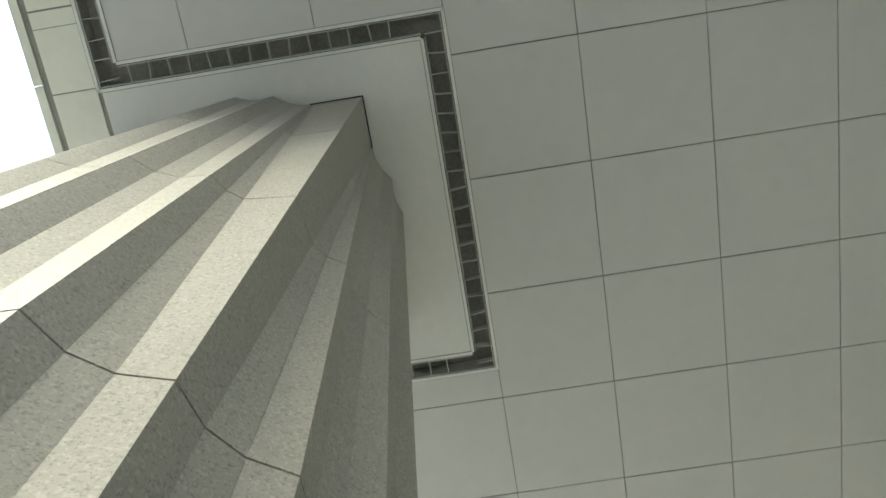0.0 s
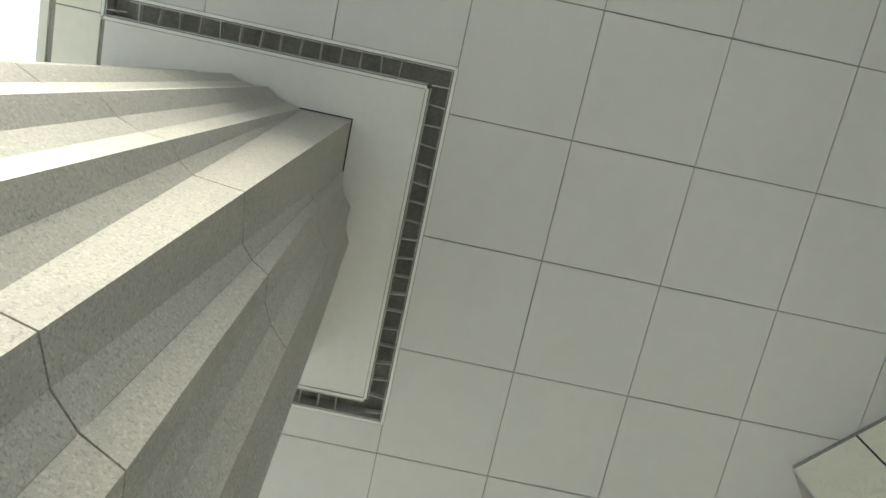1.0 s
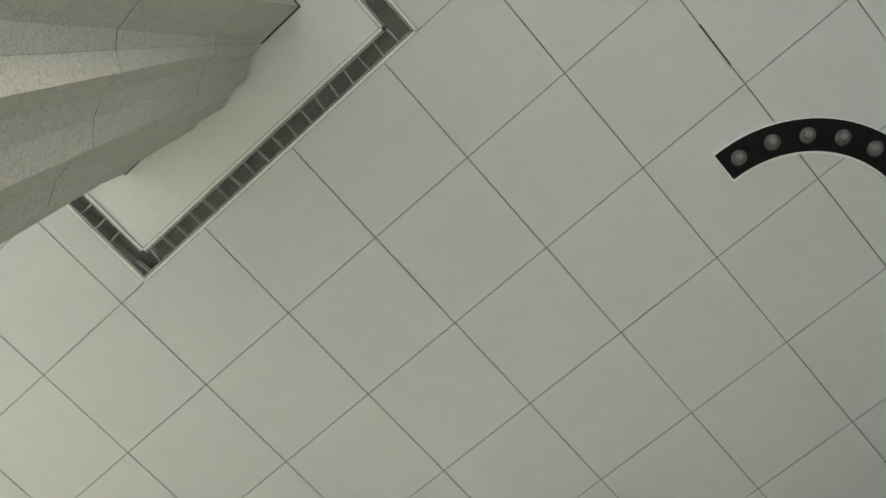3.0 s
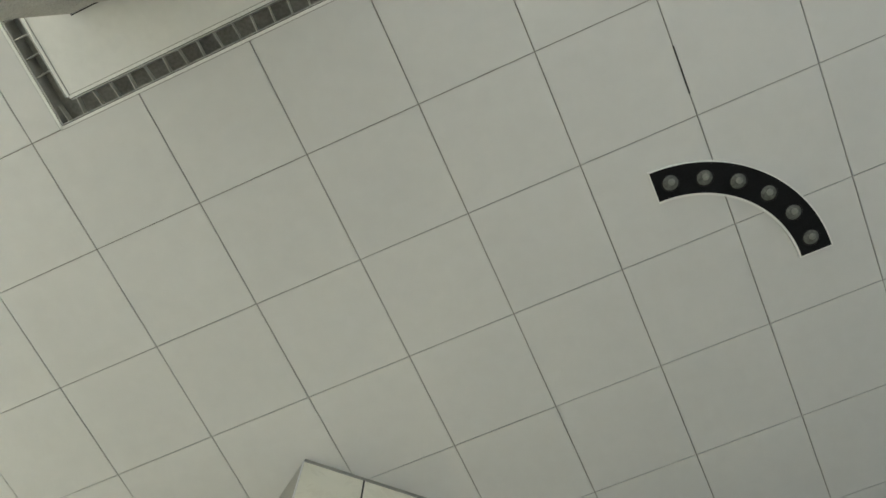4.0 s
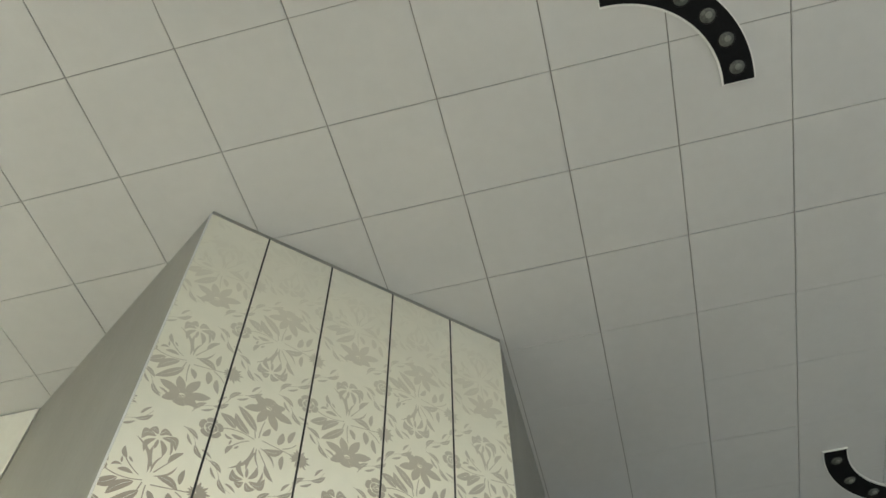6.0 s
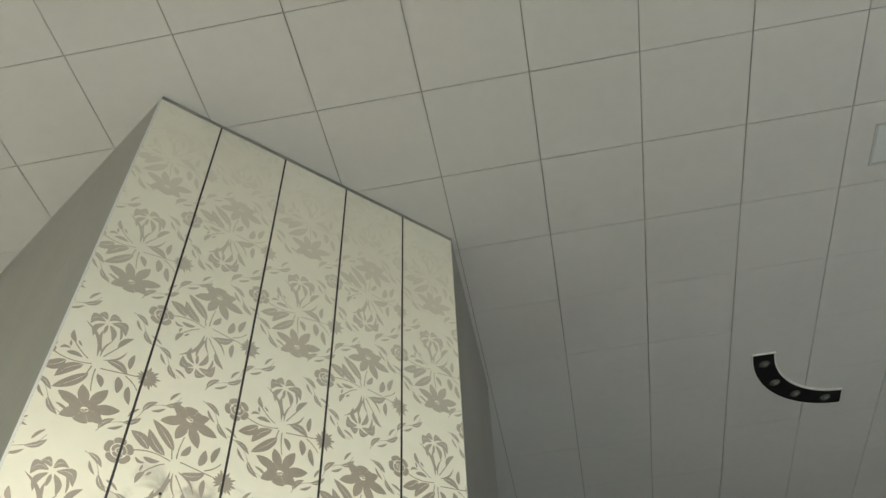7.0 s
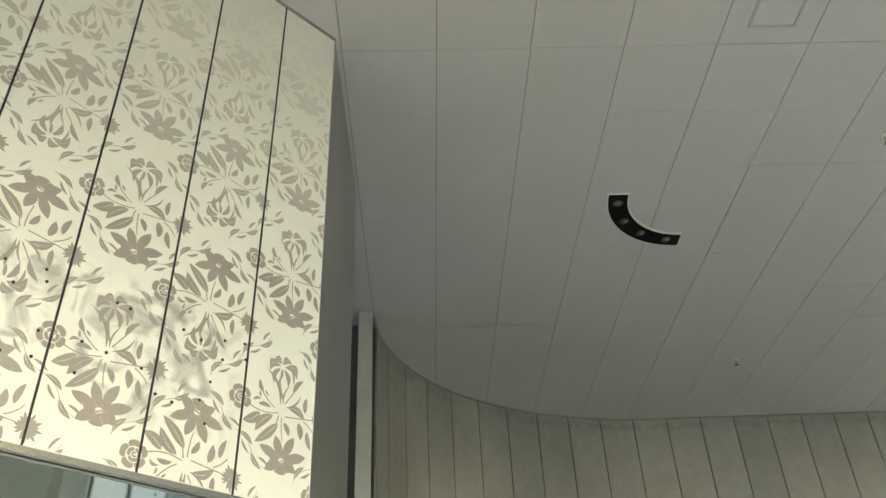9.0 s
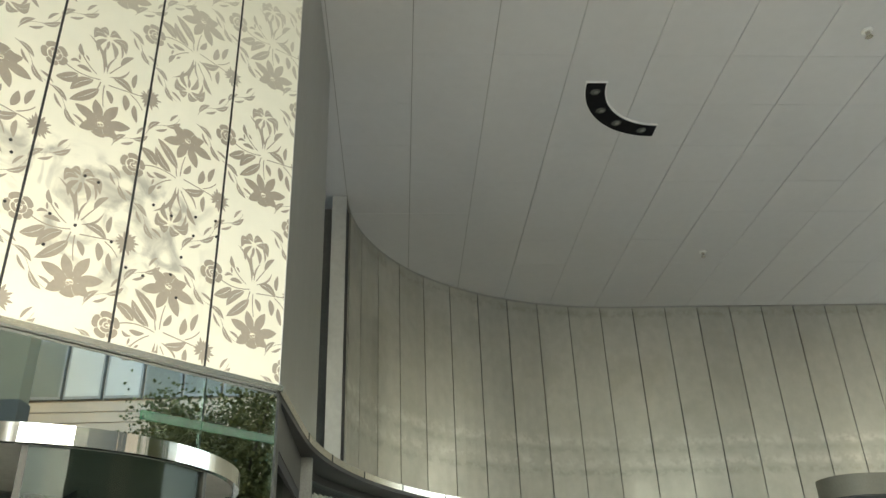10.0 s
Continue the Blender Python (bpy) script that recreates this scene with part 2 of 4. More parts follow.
bm = bmesh.new()
gx, gy, th = 0.0055, 0.0042, 0.012
for i in range(-10, 17):
    for j in range(-4, 17):
        # past 14 modules the ceiling is unseen, added to shade the right side
        if i >= 14 and j < 3:
            continue
        rects = [(i, i + 1, j * 0.9915, (j + 1) * 0.9915)]
        for c in COVER:
            rects = [q for r in rects for q in minus(r, c)]
        for x0, x1, y0, y1 in rects:
            if x1 - x0 < 0.03 or y1 - y0 < 0.03 or y1 < -3.6:
                continue
            drop = random.uniform(-0.0012, 0.0012)
            fx, fy = (gx, gy) if j < 5 else (0.0045, 0.0013)
            box(bm, (x0 + fx) * S, (x1 - fx) * S, (y0 + fy) * S, (y1 - fy) * S, H + drop, H + th)
# one joint stands open wider than the rest
box(bm, 3 * S - 0.006, 3 * S + 0.006, 0.40 * S, 0.80 * S, H - 0.0035, H + 0.01, 3)
# plain plaster round the columns
for ox in (0.0, -5.373):
    box(bm, (-1.517 + ox) * S, (1.156 + ox) * S, -3.72 * S, -1.195 * S, H + 0.001, H + th, 1)
# eaves panels beyond the slot, a dark gap and the outer lip
for i in range(-16, 4):
    x0 = 1.19 + 0.63 * i
    for a, b in ([(0.006, 0.494), (0.500, 0.622)] if i % 3 == 0 else [(0.006, 0.626)]):
        box(bm, (x0 + a) * S, (x0 + b) * S, -4.105 * S, -3.755 * S, H, H + 0.02, 2)
for i in range(-12, 3):
    x0 = 1.277 + 0.945 * i
    box(bm, (x0 + 0.004) * S, (x0 + 0.941) * S, -4.225 * S, -4.155 * S, H - 0.004, H + 0.5, 2)
box(bm, -10 * S, 3.4 * S, -4.155 * S, 16.9 * S, H + 0.16, H + 0.3, 3)
box(bm, 3.4 * S, 14 * S, -1.1 * S, 16.9 * S, H + 0.16, H + 0.3, 3)
box(bm, 14 * S, 17 * S, 3 * S, 16.9 * S, H + 0.012, H + 0.3, 4)
# joint backing just above the panels, left open over the slots
back = [(-10, 14, -4.15, 16.8)]
for c in SLOTS + [CUT]:
    back = [q for r in back for q in minus(r, c)]
for x0, x1, y0, y1 in back:
    box(bm, x0 * S, x1 * S, y0 * S, y1 * S, H + 0.0125, H + 0.03, 4)
tagged(mesh_ob("ceiling", bm, [TILE, PLASTER, CREAM, BACK, GAP]), "white square ceiling panels with thin dark joints", "ceiling", kind="structure")


run = thing("air_slot", "grey linear air slot recessed in the ceiling", "air slot", at=(0, 0, H))


def strip(x0, y0, x1, y1, side):
    """A white frame strip along a slot's edge, with a dark lining on its inner side."""
    dx, dy = x1 - x0, y1 - y0
    l = math.hypot(dx, dy)
    nx, ny = -dy / l * side, dx / l * side
    for w0, w1, z0, z1, m in ((-0.009, -0.004, -0.002, 0.012, GAP), (-0.004, 0.018, -0.007, 0.012, TRIM), (0.018, 0.023, 0.002, 0.012, GASKET), (0.023, 0.032, -0.003, 0.15, TRIM_DULL)):
        bm = bmesh.new()
        q = [(x0 * S + nx * w0, y0 * S + ny * w0), (x1 * S + nx * w0, y1 * S + ny * w0), (x1 * S + nx * w1, y1 * S + ny * w1), (x0 * S + nx * w1, y0 * S + ny * w1)]
        prism(bm, q, z0, z1)
        part("frame_strip", fix(bm), m, run)


# edges of the slot run, each with the side on which the slot lies
for x0, y0, x1, y1, sd in ((-1.717, -0.992, 1.356, -0.992, -1), (1.356, -0.992, 1.356, -3.545, -1), (1.356, -3.545, 3.4, -3.545, -1),
                           (-1.517, -1.195, 1.156, -1.195, 1), (1.156, -1.195, 1.156, -3.75, 1), (1.156, -3.75, 3.4, -3.75, 1),
                           (-1.717, -3.545, -1.717, -0.992, -1), (-1.517, -3.75, -1.517, -1.195, 1), (-4.09, -3.545, -1.717, -3.545, -1), (-4.29, -3.75, -1.517, -3.75, 1),
                           (-4.09, -0.992, -4.09, -3.545, -1), (-4.29, -1.195, -4.29, -3.75, 1), (-7.2, -0.992, -4.09, -0.992, -1), (-7.2, -1.195, -4.29, -1.195, 1)):
    strip(x0, y0, x1, y1, sd)
for x0, x1, y0, y1 in SLOTS:
    bm = bmesh.new()
    box(bm, x0 * S, x1 * S, y0 * S, y1 * S, 0.150, 0.156)
    part("back_plate", bm, SLOT, run)
    long_x = x1 - x0 > y1 - y0
    a, b = (x0, x1) if long_x else (y0, y1)
    c = ((y0 + y1) if long_x else (x0 + x1)) / 2 * S
    k = min(int((b - a) / 0.157), 60)
    for i in range(k):
        p = (a + (i + 0.5) * 0.157) * S + random.uniform(-0.004, 0.004)
        w = 0.062
        bm = bmesh.new()
        tilt = random.uniform(-0.008, 0.008)
        if long_x:
            v8 = box(bm, p - 0.003, p + 0.003, c - w, c + w, 0.010, 0.070)
            for vv in v8:
                vv.co.x += tilt * (vv.co.y - c) / w
        else:
            v8 = box(bm, c - w, c + w, p - 0.003, p + 0.003, 0.010, 0.070)
            for vv in v8:
                vv.co.y += tilt * (vv.co.x - c) / w
        part("cross_fin", bm, FIN, run)


# ---- fluted column ----
def column():
    cx, cy = -0.18 * S, -2.70 * S
    t = thing("column", "massive pale speckled granite fluted column with fine drum joints", "column", at=(cx, cy, 0))
    zj = -4.79

    def ring(z):
        """Outline in modules at z: 24 arrises with three-facet flutes; the four diagonal arrises stay upright
        and square out towards the top."""
        h = max(0.0, min(1.0, (z - zj) / -zj))
        out = []
        for k in range(24):
            diag = k % 6 == 3
            r = 1.377 if diag else 1.377 + (1.132 - 1.377) * h
            out.append((15 * k, r))
            nxt_diag = (k + 1) % 6 == 3
            for f, vr in ((5, 1.318), (10, 1.320)):
                top_r, top_a = 1.098, 15 * k + f
                if diag:
                    top_a, top_r = 15 * k + (14.0 if f == 5 else 14.5), 1.130
                if nxt_diag:
                    top_a, top_r = 15 * k + (0.5 if f == 5 else 1.0), 1.130
                # straight edges in space between the two levels
                a0, a1 = radians(15 * k + f), radians(top_a)
                x = vr * math.cos(a0) * (1 - h) + top_r * math.cos(a1) * h
                y = vr * math.sin(a0) * (1 - h) + top_r * math.sin(a1) * h
                out.append((math.degrees(math.atan2(y, x)), math.hypot(x, y)))
        return [(r * S * math.cos(radians(a)), r * S * math.sin(radians(a))) for a, r in out]

    def drum(z0, z1, cut=0.0):
        bm = bmesh.new()
        steps = [z0 + (z1 - z0) * i / 4 for i in range(5)]
        rings = [[bm.verts.new((x * (1 - cut), y * (1 - cut), H + z * S)) for x, y in ring(z)] for z in steps]
        k = len(rings[0])
        for a, b in zip(rings, rings[1:]):
            for i in range(k):
                bm.faces.new((a[i], a[(i + 1) % k], b[(i + 1) % k], b[i]))
        bm.faces.new(rings[0][::-1])
        bm.faces.new(rings[-1])
        return bm
    step = 1.645
    zs = [-H / S, zj - step, zj, zj + step, zj + 2 * step, -0.016]
    for a, b in zip(zs, zs[1:]):
        part("drum", drum(a + 0.0045, b - 0.0045), GRANITE, t)
    for k, f in [(k, 10) for k in (3, 9, 15, 21)] + [(k, 5) for k in (2, 8, 14, 20)]:
        bm = bmesh.new()
        rows = []
        for i in range(25):
            z = zs[0] + 0.02 + (-0.03 - zs[0]) * i / 24
            x, y = ring(z)[3 * k + (1 if f == 5 else 2)]
            l = math.hypot(x, y)
            tx, ty = -y / l * 0.0008, x / l * 0.0008
            x, y = x * (1 + 0.0018 / l), y * (1 + 0.0018 / l)
            rows.append((bm.verts.new((x - tx, y - ty, H + z * S)), bm.verts.new((x + tx, y + ty, H + z * S))))
        for a, b in zip(rows, rows[1:]):
            bm.faces.new((a[0], a[1], b[1], b[0]))
        part("vertical_joint", bm, GAP, t, "grey vertical joint in a flute")
    # shadow gaps where the squared corners meet the ceiling
    for sx in (-1, 1):
        for sy in (-1, 1):
            for a0, a1, b0, b1 in ((0.56, 0.986, 0.976, 0.986), (0.976, 0.986, 0.56, 0.976)):
                bm = bmesh.new()
                box(bm, *sorted((sx * a0 * S, sx * a1 * S)), *sorted((sy * b0 * S, sy * b1 * S)), H - 0.004, H + 0.0005)
                part("corner_gap", bm, GASKET, t, "dark gap against the ceiling")
    part("joint_core", drum(zs[0], 0.0, 0.008), GASKET, t, "dark joint between the drums")
    return t


column()


# ---- curved lamps ----
def arc_lamp(cx, cy, a0, a1, lamps, r0=0.93, r1=1.205):
    t = thing("ceiling_lamp", "black curved ceiling lamp with %s unlit round lenses" % lamps[0], "ceiling lamp", "curved ceiling lamps", at=P3(cx, cy))
    n = 28
    ang = [radians(a0 + (a1 - a0) * i / n) for i in range(n + 1)]

    def curve(r):
        return [(r * S * math.cos(a), r * S * math.sin(a)) for a in ang]
    bm = bmesh.new()
    ribbon(bm, curve(r0 + 0.010), curve(r1 - 0.006), -0.020, -0.002)
    part("face", fix(bm), BLACK, t)
    for ra, rb in ((r0 - 0.008, r0 + 0.010), (r1 - 0.006, r1 + 0.005)):
        bm = bmesh.new()
        ribbon(bm, curve(ra), curve(rb), -0.022, 0.004)
        part("rim", fix(bm), TRIM, t, "white rim")
    for s, a in ((-1, ang[0]), (1, ang[-1])):
        bm = bmesh.new()
        box(bm, (r0 - 0.008) * S, (r1 + 0.005) * S, -0.004, 0.004, -0.021, 0.004)
        bmesh.ops.rotate(bm, verts=bm.verts[:], matrix=Matrix.Rotation(a, 3, 'Z'))
        part("rim", bm, TRIM, t, "white rim")
    rm = (r0 + r1) / 2
    for a in lamps[1]:
        a = radians(a)
        x, y = rm * S * math.cos(a), rm * S * math.sin(a)
        bm = bmesh.new()
        disc(bm, x, y, -0.024, -0.014, 0.066, 0.074)
        holder = part("lamp_holder", bm, BLACK, t)
        bm = bmesh.new()
        bmesh.ops.create_uvsphere(bm, u_segments=20, v_segments=10, radius=0.060)
        for vv in bm.verts:
            vv.co.z *= 0.3
        bmesh.ops.translate(bm, verts=bm.verts[:], vec=(x, y, -0.021))
        for f in bm.faces:
            f.smooth = True
        part("lens", bm, LENS, holder, "frosted glass lens")
        # added paler dome: the bright sheen of the lens put into colour
        bm = bmesh.new()
        bmesh.ops.create_uvsphere(bm, u_segments=16, v_segments=8, radius=0.030)
        for vv in bm.verts:
            vv.co.z *= 0.35
        bmesh.ops.translate(bm, verts=bm.verts[:], vec=(x + 0.006, y - 0.006, -0.0325))
        for f in bm.faces:
            f.smooth = True
        part("sheen_dome", bm, LENS_SHEEN, holder, "pale dome painted as the sheen at the lens centre")
    return t


arc_lamp(2.48, 2.48, -90, 0, ("six", [-82.5 + 15 * i for i in range(6)]))
arc_lamp(5.48, 7.456, 90, 180, ("four", [170, 146.5, 124.5, 101]))

# access hatch and sprinklers
HATCH_FRAME = mat("hatch_frame_paint", (0.50, 0.51, 0.50), 0.6, var=0.1, scale=5)
t = thing("access_hatch", "white square access hatch with a thin grey frame", "ceiling hatch", at=P3(5.508, 4.48))
bm = bmesh.new()
box(bm, -0.2, 0.2, -0.2, 0.2, -0.004, 0.002)
part("panel", bm, mat("hatch_panel_paint", (0.60, 0.63, 0.63), 0.55, var=0.03, scale=2), t)
for x0, x1, y0, y1 in ((-0.228, -0.206, -0.228, 0.228), (0.206, 0.228, -0.228, 0.228), (-0.206, 0.206, 0.206, 0.228), (-0.206, 0.206, -0.228, -0.206)):
    bm = bmesh.new()
    box(bm, x0, x1, y0, y1, -0.010, 0.003)
    part("frame_bar", bm, HATCH_FRAME, t)
for x, y in ((7.53, 6.47), (7.5, 12.42)):
    t = thing("sprinkler", "small pale metal sprinkler head below the ceiling", "sprinkler", "ceiling sprinklers", at=P3(x, y))
    bm = bmesh.new()
    disc(bm, 0, 0, -0.018, 0.0, 0.05, 0.065)
    part("escutcheon", bm, TRIM, t)
    bm = bmesh.new()
    disc(bm, 0, 0, -0.075, -0.018, 0.022, 0.026, 16)
    part("body", bm, BRUSHED, t)
    bm = bmesh.new()
    disc(bm, 0, 0, -0.088, -0.078, 0.040, 0.036, 16)
    part("deflector", bm, BRUSHED, t)

# ---- patterned pier over the revolving door ----
A, B = Vector((-1.327 * S, 2.543 * S)), Vector((0.948 * S, 4.787 * S))
U = (B - A).normalized()
NRM = Vector((U.y, -U.x))          # towards the camera
WLEN = (B - A).length
ZB = H - 4.885 * S                  # underside of the patterned face
C, D = Vector((0.965 * S, 7.3 * S)), Vector((-4.2 * S, 4.42 * S))


def on_wall(u, off=0.0):
    q = A + U * u + NRM * off
    return q.x, q.y


pier = thing("pier", "pier clad in cream floral panels with grey metal sides", "clad pier")
SEAMS = [0.0, 0.583 * S, 1.248 * S, 1.92 * S, 2.585 * S, WLEN]
PANEL = mat("cream_glass_panel", (0.85, 0.83, 0.71), 0.42, var=0.03, scale=1.3, fine=10, spec=0.4)


def add_grime(m):
    """Smoky smears where letters were once fixed, on the lower middle of the wall."""
    n, l = m.node_tree.nodes, m.node_tree.links
    b = n["Principled BSDF"]
    base = b.inputs["Base Color"].links[0].from_socket
    tc = n.new("ShaderNodeTexCoord")
    c3 = (*on_wall(1.55 * S), H - 4.1 * S)
    masks = []
    for axis, half in (((U.x, U.y, 0), 1.05 * S), ((0, 0, 1), 0.52 * S)):
        sub = n.new("ShaderNodeVectorMath")
        sub.operation = 'SUBTRACT'
        sub.inputs[1].default_value = c3
        l.new(tc.outputs["Object"], sub.inputs[0])
        dot = n.new("ShaderNodeVectorMath")
        dot.operation = 'DOT_PRODUCT'
        dot.inputs[1].default_value = axis
        l.new(sub.outputs[0], dot.inputs[0])
        ab = n.new("ShaderNodeMath")
        ab.operation = 'ABSOLUTE'
        l.new(dot.outputs["Value"], ab.inputs[0])
        mr = n.new("ShaderNodeMapRange")
        mr.inputs[1].default_value, mr.inputs[2].default_value, mr.inputs[3].default_value, mr.inputs[4].default_value = half * 0.7, half, 1, 0
        l.new(ab.outputs[0], mr.inputs[0])
        masks.append(mr.outputs[0])
    t = n.new("ShaderNodeTexNoise")
    t.inputs["Scale"].default_value, t.inputs["Detail"].default_value, t.inputs["Distortion"].default_value = 5.0, 6, 0.9
    l.new(tc.outputs["Object"], t.inputs["Vector"])
    r = n.new("ShaderNodeMapRange")
    r.inputs[1].default_value, r.inputs[2].default_value, r.inputs[4].default_value = 0.48, 0.66, 0.75
    l.new(t.outputs[0], r.inputs[0])
    f = r.outputs[0]
    for k in masks:
        mu = n.new("ShaderNodeMath")
        mu.operation = 'MULTIPLY'
        l.new(f, mu.inputs[0])
        l.new(k, mu.inputs[1])
        f = mu.outputs[0]
    mx = n.new("ShaderNodeMix")
    mx.data_type = 'RGBA'
    l.new(f, mx.inputs[0])
    l.new(base, mx.inputs[6])
    mx.inputs[7].default_value = (0.30, 0.29, 0.255, 1)
    l.new(mx.outputs[2], b.inputs["Base Color"])


add_grime(PANEL)
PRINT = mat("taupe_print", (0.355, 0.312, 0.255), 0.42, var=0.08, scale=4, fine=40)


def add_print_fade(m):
    """The print's colour goes over to the panel's cream with height."""
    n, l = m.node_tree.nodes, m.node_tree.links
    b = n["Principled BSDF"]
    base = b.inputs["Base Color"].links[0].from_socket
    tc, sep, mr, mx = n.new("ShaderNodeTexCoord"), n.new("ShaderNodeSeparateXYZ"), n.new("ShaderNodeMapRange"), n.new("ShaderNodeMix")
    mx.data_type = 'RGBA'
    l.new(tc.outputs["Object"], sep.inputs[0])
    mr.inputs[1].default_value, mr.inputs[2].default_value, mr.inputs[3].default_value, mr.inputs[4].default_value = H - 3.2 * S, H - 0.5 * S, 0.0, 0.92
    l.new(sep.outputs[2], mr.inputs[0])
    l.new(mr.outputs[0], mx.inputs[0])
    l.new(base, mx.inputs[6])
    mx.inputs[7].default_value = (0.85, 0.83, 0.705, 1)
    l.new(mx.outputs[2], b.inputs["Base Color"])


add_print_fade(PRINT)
for a, b in zip(SEAMS, SEAMS[1:]):
    bm = bmesh.new()
    g = 0.004
    prism(bm, [on_wall(a + g), on_wall(b - g), on_wall(b - g, -0.03), on_wall(a + g, -0.03)], ZB, H + 0.01)
    part("panel", fix(bm), PANEL, pier)
for a in SEAMS[1:-1]:
    bm = bmesh.new()
    g = 0.0068
    prism(bm, [on_wall(a - g, 0.004), on_wall(a + g, 0.004), on_wall(a + g, -0.02), on_wall(a - g, -0.02)], ZB, H - 0.002)
    part("gasket", fix(bm), GASKET, pier, "black joint gasket")
bm = bmesh.new()
prism(bm, [on_wall(0, 0.006), on_wall(WLEN, 0.006), on_wall(WLEN, -0.02), on_wall(0, -0.02)], H - 0.035, H + 0.005)
part("top_trim", fix(bm), STEEL_BOX, pier)
# grey metal side faces
bm = bmesh.new()
prism(bm, [tuple(B), tuple(C), (C.x - 0.05, C.y), on_wall(WLEN - 0.05, -0.031)], ZB - 0.02, H + 0.011)
part("side_cladding", fix(bm), STEEL_BOX, pier, "grey brushed metal side")
bm = bmesh.new()
e = (D - A).normalized()
nn = Vector((e.y, -e.x)) * 0.05
prism(bm, [tuple(A), on_wall(0.04, -0.031), (D.x + nn.x, D.y + nn.y + 0.1), tuple(D)], 0, H + 0.011)
part("side_cladding", fix(bm), STEEL_BOX, pier, "grey brushed metal side")
bm = bmesh.new()
prism(bm, [(C.x - 0.05, C.y), (C.x - 0.05, C.y + 0.05), (D.x, C.y + 0.05), (D.x, C.y)], ZB - 0.02, H + 0.011)
part("back_cladding", fix(bm), STEEL_BOX, pier)
# white angle along the outer edge
bm = bmesh.new()
prism(bm, [on_wall(-0.010, 0.003), on_wall(0.003, 0.003), on_wall(0.003, -0.028), on_wall(-0.010, -0.012)], ZB, H - 0.036)
part("edge_trim", fix(bm), TRIM, pier, "white metal edge trim")
# steel strip below the panels
bm = bmesh.new()
prism(bm, [on_wall(-0.02, 0.03), on_wall(WLEN + 0.01, 0.03), on_wall(WLEN + 0.01, -0.06), on_wall(-0.02, -0.06)], ZB - 0.046, ZB - 0.012)
part("bottom_strip", fix(bm), BRUSHED, pier, "brushed steel strip")

# ---- floral print ----
LAYER = [0]


def leaf_shape(x0, y0, x1, y1, w, bend=0.0, gap=0.0, n=9):
    """Polygons of a pointed leaf from base to tip; with a gap it is split along its vein."""
    dx, dy = x1 - x0, y1 - y0
    l = math.hypot(dx, dy)
    tx, ty, nx, ny = dx / l, dy / l, -dy / l, dx / l
    up, lo, mu, ml = [], [], [], []
    for i in range(n + 1):
        s = i / n
        b = bend * l * math.sin(math.pi * s)
        hw = w * 3.1 * s ** 0.75 * (1 - s) ** 0.9
        cx, cy = x0 + tx * l * s + nx * b, y0 + ty * l * s + ny * b
        up.append((cx + nx * hw, cy + ny * hw))
        lo.append((cx - nx * hw, cy - ny * hw))
        g = gap * min(1, hw / (w + 1e-9)) * (1 - s)
        mu.append((cx + nx * g, cy + ny * g))
        ml.append((cx - nx * g, cy - ny * g))
    quads = []
    for i in range(n):
        if gap:
            quads.append((LAYER[0], [ml[i], lo[i], lo[i + 1], ml[i + 1]]))
            quads.append((LAYER[0], [up[i], mu[i], mu[i + 1], up[i + 1]]))
        else:
            quads.append((LAYER[0], [up[i], lo[i], lo[i + 1], up[i + 1]]))
    LAYER[0] += 1
    return quads


def stem_shape(pts, w0, w1):
    """A tapering ribbon along a quadratic curve through three points."""
    (ax, ay), (bx, by), (cx, cy) = pts
    line = []
    for i in range(11):
        s = i / 10
        line.append((ax * (1 - s) ** 2 + 2 * bx * s * (1 - s) + cx * s * s, ay * (1 - s) ** 2 + 2 * by * s * (1 - s) + cy * s * s))
    quads = []
    for i in range(10):
        (x0, y0), (x1, y1) = line[i], line[i + 1]
        l = math.hypot(x1 - x0, y1 - y0) or 1
        nx, ny = -(y1 - y0) / l, (x1 - x0) / l
        wa, wb = w0 + (w1 - w0) * i / 10, w0 + (w1 - w0) * (i + 1) / 10
        quads.append((LAYER[0], [(x0 + nx * wa, y0 + ny * wa), (x0 - nx * wa, y0 - ny * wa), (x1 - nx * wb, y1 - ny * wb), (x1 + nx * wb, y1 + ny * wb)]))
    LAYER[0] += 1
    return quads


def sector(cx, cy, r0, r1, a0, a1, sy=1.0, dip=0.0, n=6):
    """One rounded petal of a ring of petals, as quads; the rim dips towards the petal's edges."""
    q, pts = [], []
    for i in range(n + 1):
        f = i / n
        a = radians(a0 + (a1 - a0) * f)
        ro = r1 - dip * (2 * f - 1) ** 4
        pts.append(((cx + r0 * math.cos(a), cy + sy * r0 * math.sin(a)), (cx + ro * math.cos(a), cy + sy * ro * math.sin(a))))
    for (i0, o0), (i1, o1) in zip(pts, pts[1:]):
        q.append((LAYER[0], [i0, o0, o1, i1]))
    LAYER[0] += 1
    return q


